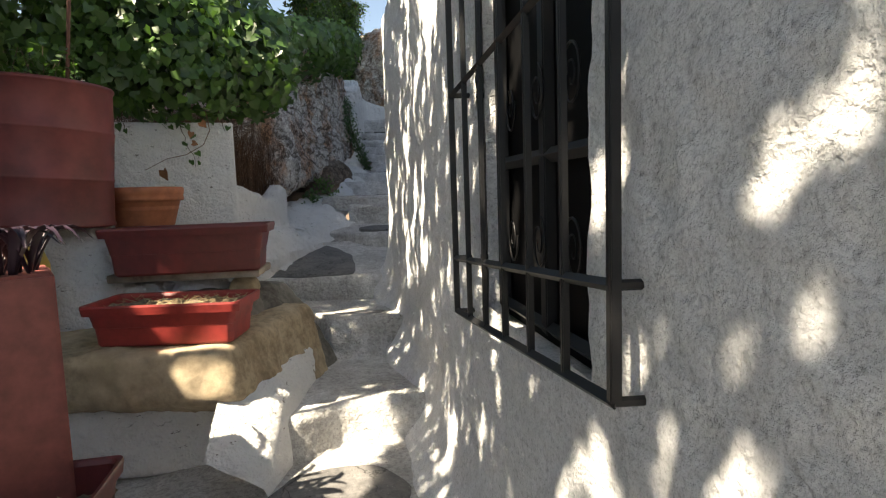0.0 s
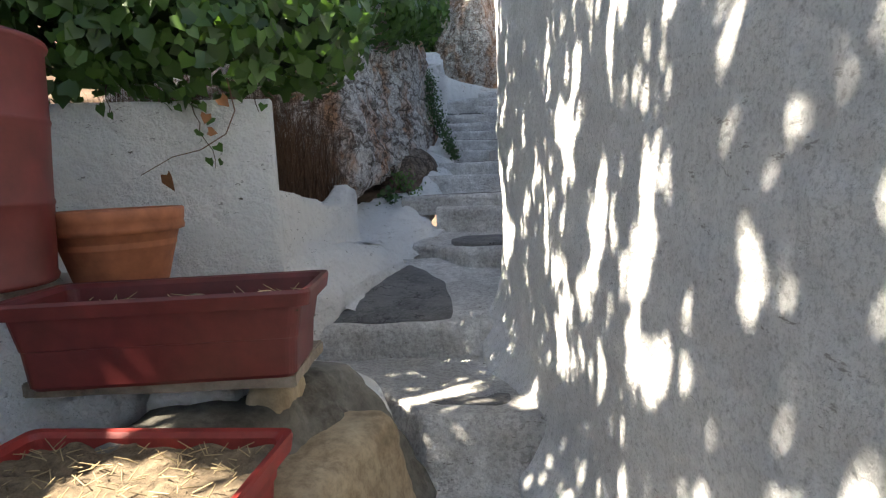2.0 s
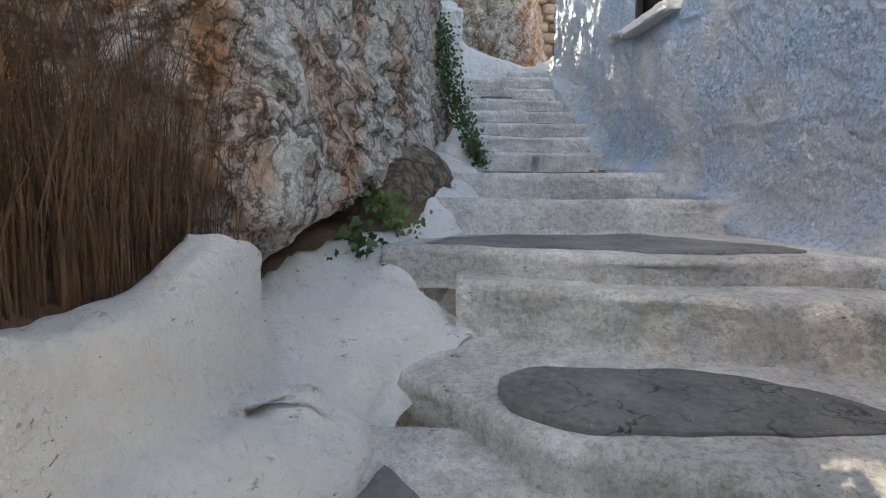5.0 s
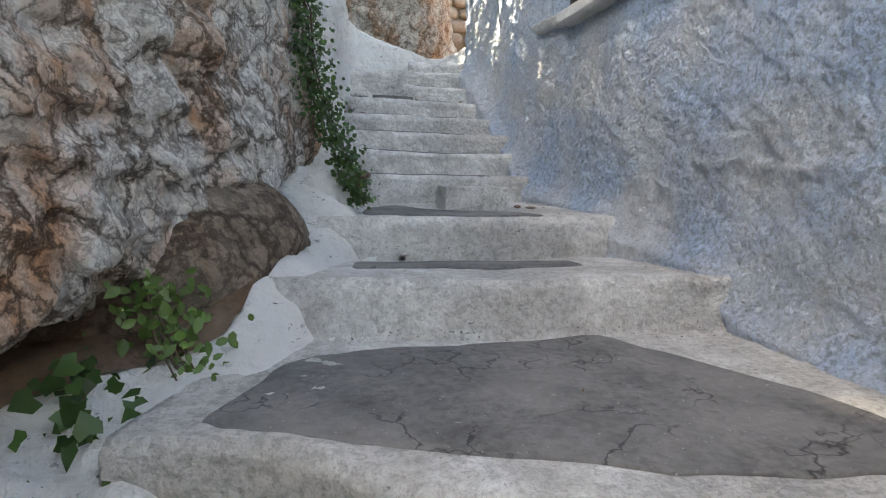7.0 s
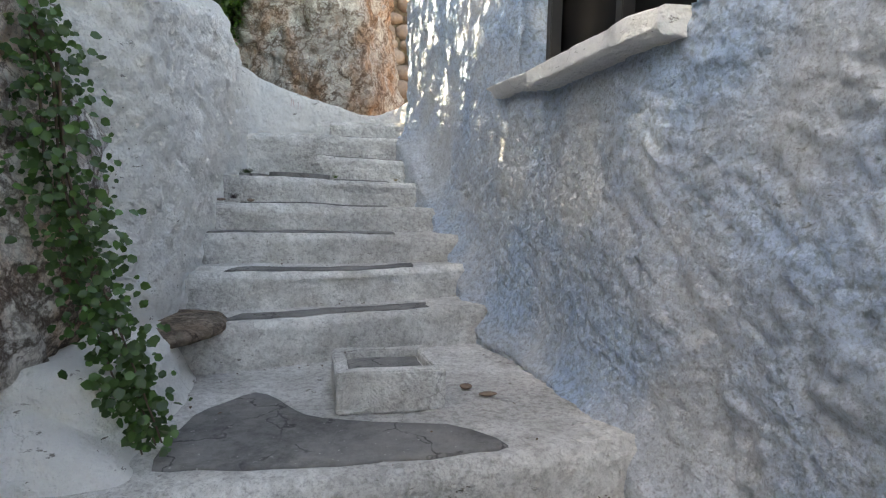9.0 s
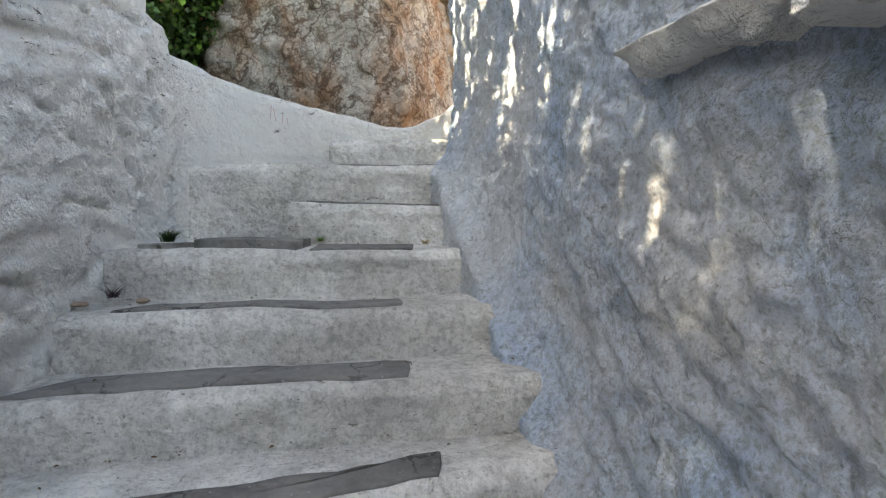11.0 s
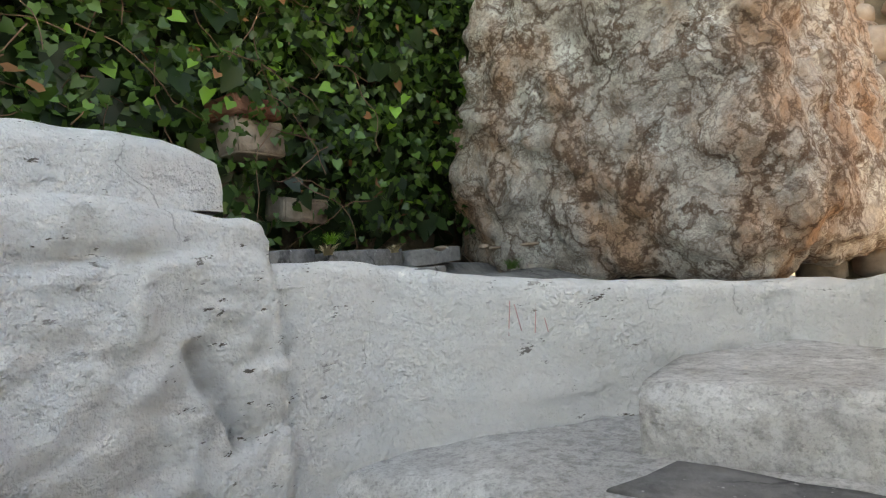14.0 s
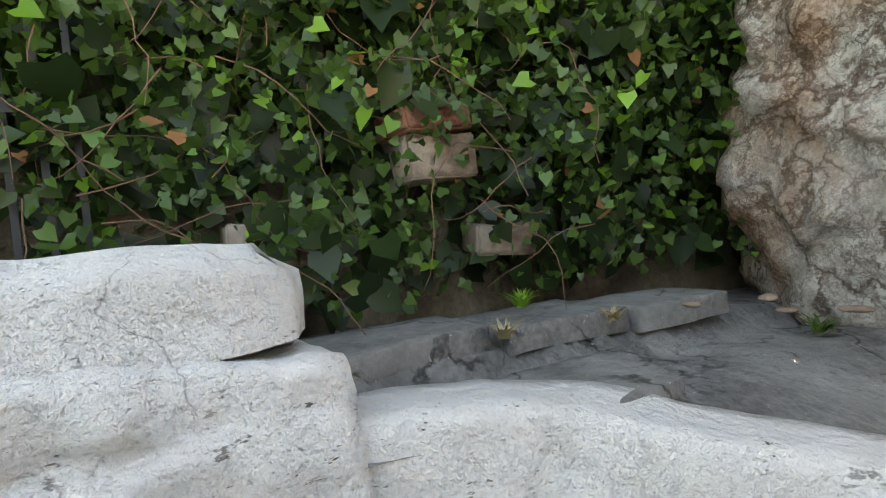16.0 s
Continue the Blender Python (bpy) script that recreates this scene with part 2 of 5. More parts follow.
TWIG = plain("dry_twig", (0.20, 0.11, 0.07), 0.85)
RUBBLE = stone_mat("earth_rubble", [(0.06, 0.045, 0.03), (0.16, 0.12, 0.08), (0.30, 0.25, 0.19)], 5, 0.9, 0.95, 0.05)
RUBBLE_STONE = stone_mat("wall_rubble_stone", [(0.15, 0.10, 0.075), (0.28, 0.20, 0.15), (0.38, 0.32, 0.27)], 4, 0.8, 0.9, 0.03)


BRICK = stone_mat("weathered_red_brick", [(0.16, 0.055, 0.035), (0.27, 0.10, 0.065), (0.34, 0.17, 0.12)], 9, 0.8, 0.9, 0.02)
RUSTLEAF = plain("withered_leaf", (0.26, 0.11, 0.04), 0.8)
LITTER = plain("dry_leaf", (0.12, 0.075, 0.04), 0.85)
DRYGRASS = plain("dead_brown_grass", (0.17, 0.095, 0.055), 0.9, 0.0, 0.3, 9)
STRAW = plain("straw", (0.42, 0.33, 0.19), 0.9)
PINK = plain("faded_red_paint", (0.75, 0.48, 0.46), 0.8)


def leaf_mat(name, c1, c2):
    m, nt, b = mat(name)
    info = nt.nodes.new("ShaderNodeNewGeometry")
    nt.links.new(ramp(nt, info.outputs["Random Per Island"], [(0.0, c1), (0.8, c2), (1.0, tuple(min(1, 1.7 * v) for v in c2))]), b.inputs["Base Color"])
    b.inputs["Roughness"].default_value = 0.42
    t = nt.nodes.new("ShaderNodeBsdfTranslucent")
    t.inputs[0].default_value = (c2[0] * 1.6, c2[1] * 1.7, c2[2], 1)
    ms = nt.nodes.new("ShaderNodeMixShader")
    ms.inputs[0].default_value = 0.3
    out = nt.nodes["Material Output"]
    nt.links.new(b.outputs[0], ms.inputs[1])
    nt.links.new(t.outputs[0], ms.inputs[2])
    nt.links.new(ms.outputs[0], out.inputs[0])
    return m


IVY = leaf_mat("ivy_leaf", (0.026, 0.056, 0.014), (0.062, 0.13, 0.026))
# Darker IVY copy: paints gap shade on inner leaves; also the dark weed's colour.
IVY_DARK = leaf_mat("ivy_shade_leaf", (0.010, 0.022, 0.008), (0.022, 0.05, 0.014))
YOUNG = leaf_mat("young_leaf", (0.10, 0.22, 0.02), (0.16, 0.32, 0.04))
CAPER = leaf_mat("caper_leaf", (0.016, 0.04, 0.012), (0.045, 0.10, 0.026))
FERN = leaf_mat("fern_leaf", (0.05, 0.10, 0.02), (0.10, 0.18, 0.05))
TREE_LEAF = leaf_mat("tree_leaf", (0.03, 0.055, 0.015), (0.06, 0.12, 0.03))
STEM = plain("woody_stem", (0.10, 0.07, 0.045), 0.85)


# ---------------------------------------------------------------- mesh helpers
def mesh_ob(name, verts, faces, material, parent=None, label="", smooth=True):
    me = bpy.data.meshes.new(name)
    me.from_pydata([tuple(v) for v in verts], [], faces)
    me.materials.append(material)
    if smooth:
        me.polygons.foreach_set("use_smooth", [True] * len(me.polygons))
    me.update()
    ob = new(name, me)
    if parent:
        ob.parent = parent
    if label:
        ob["label"] = label
    return ob


def part(name, bm, material, parent=None, label="", smooth=False):
    me = bpy.data.meshes.new(name)
    bm.normal_update()
    bm.to_mesh(me)
    bm.free()
    me.materials.append(material)
    if smooth:
        me.polygons.foreach_set("use_smooth", [True] * len(me.polygons))
    ob = new(name, me)
    if parent:
        ob.parent = parent
    if label:
        ob["label"] = label
    return ob


def grid(nu, nv, fn):
    """Vertices and faces of a sheet: fn(u, v) with u, v in 0..1."""
    vs = [fn(i / nu, j / nv) for j in range(nv + 1) for i in range(nu + 1)]
    fs = [(j * (nu + 1) + i, j * (nu + 1) + i + 1, (j + 1) * (nu + 1) + i + 1, (j + 1) * (nu + 1) + i) for j in range(nv) for i in range(nu)]
    return vs, fs


def lerp_line(pts, u):
    """A point on a polyline at share u of its length."""
    pts = [Vector(p) for p in pts]
    d = [(b - a).length for a, b in zip(pts, pts[1:])]
    s = u * sum(d)
    for a, b, l in zip(pts, pts[1:], d):
        if s <= l or b is pts[-1]:
            return a.lerp(b, min(1.0, s / max(l, 1e-6)))
        s -= l
    return pts[-1]


def lumps(p, big=0.03, small=0.008, f=1.6):
    """Unevenness of hand-thrown render."""
    q = Vector(p)
    return big * noise.noise(q * f) + 0.5 * big * noise.noise(q * f * 2.7 + Vector((7, 3, 1))) + small * noise.noise(q * 14)


def wall(name, line, bottoms, tops, material, back=0.4, step=0.05, big=0.03, small=0.008, flare=0.0, side=1, rounded=0.05, label="", parent=None, holes=(), flare_h=0.12, foot=None, relief=None, grit=0.0):
    """A hand-rendered wall along a plan line, with a rounded top and a thickness to its right (side 1) or left (-1)."""
    line = [Vector((*p, 0)) for p in line]
    length = sum((b - a).length for a, b in zip(line, line[1:]))
    nu, nv = max(4, int(length / step)), max(4, int((max(tops) - min(bottoms)) / step))

    def across(vals, u):
        k = u * (len(vals) - 1)
        i = min(int(k), len(vals) - 2)
        w = k - i
        return vals[i] * (1 - w) + vals[i + 1] * w

    def fn(u, v):
        p = lerp_line(line, u)
        d = lerp_line(line, min(1, u + 0.01)) - lerp_line(line, max(0, u - 0.01))
        n = Vector((d.y, -d.x, 0)).normalized() * side
        z0, z1 = across(bottoms, u), across(tops, u)
        body = 0.86
        if v <= body:
            w = v / body
            z = z0 + (z1 - z0 - rounded) * w
            off = lumps(Vector((p.x, p.y, z)), big, small)
            h = z - (interp(foot, p.y) if foot else z0)
            off -= flare * math.exp(-max(h, 0) / flare_h)
            if grit:
                off += grit * noise.noise(Vector((p.x * 25, p.y * 25, z * 25)))
            if relief:
                off -= relief(p.y, z)
            q = p + n * off
            return (q.x, q.y, z)
        w = (v - body) / (1 - body)
        if w < 0.4:
            a = w / 0.4 * math.pi / 2
            off, z = rounded * (1 - math.cos(a)), z1 - rounded * (1 - math.sin(a))
        else:
            off, z = rounded + (back - rounded) * (w - 0.4) / 0.6, z1
        q = Vector((p.x, p.y, z)) + n * (off + lumps(Vector((p.x, p.y, z1)), big, small))
        q.z += 0.6 * lumps(q * 1.1, big, small)
        return tuple(q)

    vs, fs = grid(nu, nv, fn)
    for y0, y1, z0, z1 in holes:   # openings: faces whose middle lies inside are left out
        fs = [f for f in fs if not (y0 < sum(vs[k][1] for k in f) / 4 < y1 and z0 < sum(vs[k][2] for k in f) / 4 < z1)]
    # close the back
    base = len(vs)
    top_row = [j for j in range(nv * (nu + 1), (nv + 1) * (nu + 1))]
    for j in top_row:
        x, y, z = vs[j]
        u = (j - top_row[0]) / nu
        vs.append((x, y, across(bottoms, u)))
    for i in range(nu):
        fs.append((top_row[i], top_row[i + 1], base + i + 1, base + i))
    col = [j * (nu + 1) for j in range(nv + 1)]
    fs += [tuple(col) + (base,), tuple(c + nu for c in col[::-1]) + (base + nu,)]
    if side < 0:
        fs = [f[::-1] for f in fs]
    ob = mesh_ob(name, vs, fs, material, parent, label)
    return ob


def stair_step(parent, front, back, z, drop, slope=0.0, lean=0.0, material=None, rough=1.0, name="step"):
    """One hand-made step: a riser under a rounded nosing and a worn tread that runs back to the next riser."""
    f = [Vector((*p, 0)) for p in front]
    b = [Vector((*p, 0)) for p in back]
    length = sum((q - p).length for p, q in zip(f, f[1:]))
    nu = max(10, int(length / 0.03))
    rows = [-1.0, -0.85, -0.7, -0.55, -0.4, -0.25, -0.12, 0.0] + [i / 16 for i in range(1, 17)]
    nv = len(rows) - 1
    r = 0.035

    def fn(u, v):
        w = rows[round(v * nv)]
        a, c = lerp_line(f, u), lerp_line(b, u)
        d = (c - a).normalized()
        edge = 0.03 * rough * noise.noise(Vector((a.x * 3, a.y * 3, z * 5))) + 0.014 * rough * noise.noise(Vector((a.x * 13, a.y * 13, z)))
        if w < 0:
            q = a + d * edge
            q.z = z - r + (drop - r) * w
            q += d * (lean * w - lumps(q, 0.02 * rough, 0.006) - 0.03 * (w < -0.9))
            return tuple(q)
        q = a + d * (edge + r * min(1, w * 16)) if w <= 1 / 16 else (a + d * (edge + r)).lerp(c, (w - 1 / 16) / (15 / 16))
        q.z = z - (r if w == 0 else 0) + slope * w + 0.6 * lumps(Vector((q.x, q.y, z)), 0.022 * rough, 0.006)
        return tuple(q)

    vs, fs = grid(nu, nv, fn)
    for i in (0, nu):   # the two ends
        col = [jj * (nu + 1) + i for jj in range(nv + 1)]
        o = len(vs)
        vs += [(vs[c][0], vs[c][1], z - drop - 0.05) for c in col]
        fs += [(col[k], col[k + 1], o + k + 1, o + k) for k in range(nv)]
    return mesh_ob(name, vs, fs, material or STEP, parent)


def slab(parent, poly, z, slope=(0.0, 0.0), thick=0.04, material=None, name="slab", inset=0.008, wob=0.022, seed=0):
    """A flat unpainted stone set in a tread: an uneven outline with a bevelled edge. slope: rise and the y it starts at."""
    rnd = random.Random(seed + int(1000 * abs(z)))
    pts = []
    n = len(poly)
    for k in range(n):
        a, b = Vector((*poly[k], 0)), Vector((*poly[(k + 1) % n], 0))
        m = max(2, int((b - a).length / 0.07))
        for q in range(m):
            p = a.lerp(b, q / m)
            p += Vector((rnd.uniform(-wob, wob), rnd.uniform(-wob, wob), 0)) * (0.35 if z > 1.9 else 1.0)
            pts.append(p)
    for _ in range(0 if z > 1.9 else 1):
        pts = [(pts[k - 1] + pts[k] * 2 + pts[(k + 1) % len(pts)]) / 4 for k in range(len(pts))]
    c = sum(pts, Vector()) / len(pts)

    def lev(p):
        return z + inset + slope[0] * (p.y - slope[1]) + 0.6 * lumps(Vector((p.x, p.y, z)), 0.022, 0.006)

    rings = []
    for f, dz in ((1.0, -thick), (1.0, -0.004), (0.985, 0.0), (0.7, 0.0), (0.35, 0.0)):
        rings.append([Vector((c.x + (p.x - c.x) * f, c.y + (p.y - c.y) * f, 0)) for p in pts])
        for p in rings[-1]:
            p.z = lev(p) + dz
    m = len(pts)
    vs = [p for r in rings for p in r] + [Vector((c.x, c.y, lev(c)))]
    fs = [(r * m + k, r * m + (k + 1) % m, (r + 1) * m + (k + 1) % m, (r + 1) * m + k) for r in range(len(rings) - 1) for k in range(m)]
    fs += [((len(rings) - 1) * m + k, (len(rings) - 1) * m + (k + 1) % m, len(vs) - 1) for k in range(m)]
    return mesh_ob(name, vs, fs, material or SLATE, parent)


def sheet(name, x0, x1, y0, y1, level, material, step=0.05, parent=None):
    """Ground between bounds that may vary with y: x0(y), x1(y), level(x, y)."""
    def fn(u, v):
        y = y0 + (y1 - y0) * v
        x = x0(y) + (x1(y) - x0(y)) * u
        return (x, y, level(x, y))
    vs, fs = grid(max(4, int((x1(y0) - x0(y0)) / step)), max(4, int((y1 - y0) / step)), fn)
    return mesh_ob(name, vs, fs, material, parent)


def interp(rows, y):
    for (a, p), (b, q) in zip(rows, rows[1:]):
        if y <= b:
            w = max(0.0, min(1.0, (y - a) / (b - a)))
            return p + (q - p) * w
    return rows[-1][1]


LEAF_IVY = [(0, 0.05), (0.40, -0.10), (0.50, 0.34), (0, 1.0), (-0.50, 0.34), (-0.40, -0.10)]
LEAF_ROUND = [(0, 0), (0.40, 0.22), (0.42, 0.62), (0, 1.0), (-0.42, 0.62), (-0.40, 0.22)]
LEAF_OVAL = [(0, 0), (0.27, 0.25), (0.27, 0.62), (0, 1.0), (-0.27, 0.62), (-0.27, 0.25)]


def foliage(name, places, facing, size, material, parent=None, shape=LEAF_IVY, seed=1, droop=0.5, label="", spread=0.9):
    """Many small folded leaves at the given places, each turned loosely to its facing, joined into one part."""
    rnd = np.random.RandomState(seed)
    p = np.asarray(places, float)
    n = len(p)
    z = np.asarray(facing, float) + rnd.normal(0, spread * 0.5, (n, 3))
    z /= np.linalg.norm(z, axis=1, keepdims=True) + 1e-9
    down = np.array([0, 0, -1.0]) * droop + rnd.normal(0, 0.6, (n, 3))
    y = down - (down * z).sum(1, keepdims=True) * z
    y /= np.linalg.norm(y, axis=1, keepdims=True) + 1e-9
    x = np.cross(y, z)
    s = size * rnd.uniform(0.55, 1.25, (n, 1))
    vs = np.empty((n, 6, 3))
    for k, (a, b) in enumerate(shape):
        lift = 0.22 * abs(a) - 0.18 * b * b
        vs[:, k] = p + s * (a * x + (b - 0.3) * y + lift * z)
    o = np.arange(n)[:, None] * 6
    quads = np.concatenate([o + np.array([[0, 1, 2, 3]]), o + np.array([[0, 3, 4, 5]])]).tolist()
    if n <= 60:   # few enough to pick apart: each leaf is a part
        one = [[tuple(v) for v in vs[k]] for k in range(n)]
        return [mesh_ob("leaf", v, [(0, 1, 2, 3), (0, 3, 4, 5)], material, parent) for v in one]
    return tagged(mesh_ob(name, vs.reshape(-1, 3).tolist(), quads, material, parent, label), kind="stuff")


def stems(name, lines, r, material, parent=None, label=""):
    cu = bpy.data.curves.new(name, "CURVE")
    cu.dimensions = "3D"
    cu.bevel_depth = r
    cu.bevel_resolution = 1
    for pts in lines:
        sp = cu.splines.new("POLY")
        sp.points.add(len(pts) - 1)
        for k, (pt, co) in enumerate(zip(sp.points, pts)):
            pt.co = (*co, 1)
            pt.radius = 1 - 0.6 * k / len(pts)
    tmp = bpy.data.objects.new(name, cu)
    me = bpy.data.meshes.new_from_object(tmp)
    bpy.data.objects.remove(tmp)
    me.name = name
    me.materials.append(material)
    ob = new(name, me)
    if parent:
        ob.parent = parent
    if label:
        ob["label"] = label
    return ob


def rock(name, centre, size, material, seed=1, sub=5, planes=16, crag=0.06, rot=0.0, parent=None, cut=()):
    """A weathered boulder: a faceted body with crags at three scales. cut: further planes (normal, reach as a share)."""
    rnd = random.Random(seed)
    bm = bmesh.new()
    bmesh.ops.create_icosphere(bm, subdivisions=sub, radius=1)
    ns = []
    for _ in range(planes):
        n = Vector((rnd.gauss(0, 1), rnd.gauss(0, 1), rnd.gauss(0, 1))).normalized()
        ns.append((n, rnd.uniform(0.78, 1.0)))
    ns += [(Vector(n).normalized(), h) for n, h in cut]
    m = Matrix.Rotation(rot, 3, "Z")
    off = Vector((seed * 3.1, seed * 1.7, seed * 0.9))
    for v in bm.verts:
        d = v.co.normalized()
        r = 1.0
        for n, h in ns:
            k = d.dot(n)
            if k > 0.05:
                r = min(r, h / k)
        p = Vector((d.x * size[0], d.y * size[1], d.z * size[2])) * r
        q = p + off
        c = crag * (noise.noise(q * 1.3) + 0.6 * noise.noise(q * 3.1))
        e = abs(noise.noise(q * 5.0)) * crag * 0.5 + abs(noise.noise(q * 11.0)) * crag * 0.25
        p += d * (c - e)
        v.co = m @ p + Vector(centre)
    return part(name, bm, material, parent, smooth=True)


def planed_rock(name, centre, planes, material, seed=1, sub=6, crag=0.07, reach=2.6):
    """A boulder bounded by planes (normal, a point on it), broken up by crags and ledges."""
    c = Vector(centre)
    bm = bmesh.new()
    bmesh.ops.create_icosphere(bm, subdivisions=sub, radius=1)
    ns = [(Vector(n).normalized(), (Vector(p) - c).dot(Vector(n).normalized())) for n, p in planes]
    off = Vector((seed * 3.1, seed * 1.7, seed * 0.9))
    for v in bm.verts:
        d = v.co.normalized()
        # a soft minimum rounds the edges between the planes
        acc = (1 / reach) ** 16
        for n, h in ns:
            k = d.dot(n)
            if k > 0.02:
                acc += (k / h) ** 16
        p = d * acc ** -0.0625
        q = p + off
        w = Vector((noise.noise(q * 1.7), noise.noise(q * 1.7 + Vector((5, 1, 2))), noise.noise(q * 1.7 + Vector((2, 8, 4)))))
        big = noise.noise(q * 1.1) + 0.5 * noise.noise(q * 2.3)
        ridge = abs(noise.noise(q * 3.2 + w * 0.8)) + 0.5 * abs(noise.noise(q * 6.7 + w)) + 0.3 * abs(noise.noise(q * 14 + w))
        cell = noise.voronoi(q * 3.4 + w * 0.7)[0]
        facet = min(0.5, cell[1] - cell[0])
        cell = noise.voronoi(q * 9.0 + w)[0]
        chip = min(0.4, cell[1] - cell[0])
        v.co = c + p + d * crag * (0.9 * big - 0.6 * ridge + 1.25 * facet + 0.5 * chip - 0.35)
    return part(name, bm, material, smooth=True)


def box_bm(x0, y0, z0, x1, y1, z1, bevel=0.0):
    bm = bmesh.new()
    bmesh.ops.create_cube(bm, size=1, matrix=Matrix.LocRotScale(((x0 + x1) / 2, (y0 + y1) / 2, (z0 + z1) / 2), None, (x1 - x0, y1 - y0, z1 - z0)))
    if bevel:
        bmesh.ops.bevel(bm, geom=bm.edges[:], offset=bevel, segments=2, affect="EDGES")
    return bm


def bar_bm(a, b, r, seg=8):
    a, b = Vector(a), Vector(b)
    bm = bmesh.new()
    m = Matrix.Translation((a + b) / 2) @ (b - a).to_track_quat("Z", "Y").to_matrix().to_4x4()
    bmesh.ops.create_cone(bm, cap_ends=True, segments=seg, radius1=r, radius2=r, depth=(b - a).length, matrix=m)
    return bm


def thing(name, label, category, group="", kind="", at=(0, 0, 0)):
    ob = new(name)
    ob.location = at
    return tagged(ob, label, category, group, kind)


# ---------------------------------------------------------------- structure: ground and stairs
vs, fs = grid(60, 60, lambda u, v: (-60 + 120 * u, -60 + 120 * v, -0.45))
ground = tagged(mesh_ob("ground", vs, fs, EARTH), "dry brown earth under the lane", "ground", kind="structure")

stairs = thing("stairs", "whitewashed stone stairs with worn grey treads", "stairs", kind="structure")
STEPS = [
    # front line, back line, level, drop, slope, lean
    ([(-3.0, -4.0), (1.0, -4.0)], [(-3.0, 3.3), (0.6, 3.3)], -0.12, 0.3),
    ([(-0.85, 3.05), (-0.6, 3.15), (-0.38, 3.32), (0.3, 3.36)], [(-0.85, 4.4), (0.25, 4.5)], 0.13, 0.27, -0.05, 0.04),
    ([(-1.45, 5.32), (-1.05, 5.08), (-0.8, 4.85), (-0.56, 4.55), (0.1, 4.5)], [(-1.6, 5.75), (-1.2, 5.75), (0.1, 5.75)], 0.385, 0.34, -0.06, 0.12),
    ([(-1.95, 5.62), (-1.42, 5.67), (-0.87, 5.71), (-0.45, 5.69), (0.05, 5.66)], [(-1.75, 7.5), (0.4, 7.3)], 0.54, 0.28, 0.24, 0.05),
    ([(-1.05, 7.75), (-0.7, 7.45), (-0.4, 7.05), (0.2, 6.8), (1.35, 6.7)], [(-0.9, 8.15), (0.2, 7.9), (1.4, 7.6)], 0.90, 0.3, 0.08),
    ([(-0.69, 8.02), (-0.3, 7.9), (0.0, 7.78), (0.6, 7.6), (1.5, 7.45)], [(-0.69, 8.4), (0.4, 8.1), (1.5, 8.0)], 1.24, 0.3),
    ([(-1.1, 8.35), (-0.69, 8.3), (-0.36, 8.1), (0.0, 7.98), (0.39, 7.93), (1.6, 7.87)], [(-0.9, 9.3), (0.0, 9.3), (1.6, 9.4)], 1.37, 0.22, -0.02),
    ([(-0.95, 9.25), (-0.35, 9.25), (0.3, 9.27), (1.45, 9.36)], [(-0.8, 10.2), (0.3, 10.22), (1.4, 10.45)], 1.59, 0.26, -0.07, 0.06),
    ([(-0.75, 10.1), (0.03, 10.15), (0.54, 10.2), (1.3, 10.36)], [(-0.8, 11.15), (0.0, 11.4), (1.3, 11.8)], 1.77, 0.32, 0.02),
    ([(-0.85, 11.03), (-0.08, 11.3), (0.58, 11.55), (1.2, 11.75)], [(-0.85, 11.5), (1.2, 12.15)], 2.0, 0.27),
    ([(-0.85, 11.4), (0.02, 11.66), (1.1, 12.05)], [(-0.85, 11.95), (1.0, 12.25)], 2.19, 0.24),
    ([(-0.9, 11.84), (-0.2, 12.0), (1.0, 12.18)], [(-0.9, 12.3), (0.95, 12.5)], 2.36, 0.22),
    ([(-0.9, 12.19), (0.0, 12.3), (0.95, 12.45)], [(-0.9, 12.65), (0.9, 12.8)], 2.53, 0.22),
    ([(-0.9, 12.52), (0.0, 12.6), (0.9, 12.77)], [(-0.9, 13.25), (0.8, 13.1)], 2.71, 0.22),
    ([(-0.16, 12.9), (0.3, 12.92), (0.8, 12.99)], [(-0.14, 13.26), (0.75, 13.3)], 2.89, 0.24),
    ([(-0.9, 13.22), (-0.15, 13.2), (0.7, 13.2)], [(-0.8, 14.3), (0.6, 14.3)], 3.08, 0.42),
    ([(-0.08, 13.52), (0.2, 13.5), (0.6, 13.45)], [(0.0, 14.2), (0.6, 14.2)], 3.23, 0.2),
]
for st in STEPS:
    stair_step(stairs, *st)

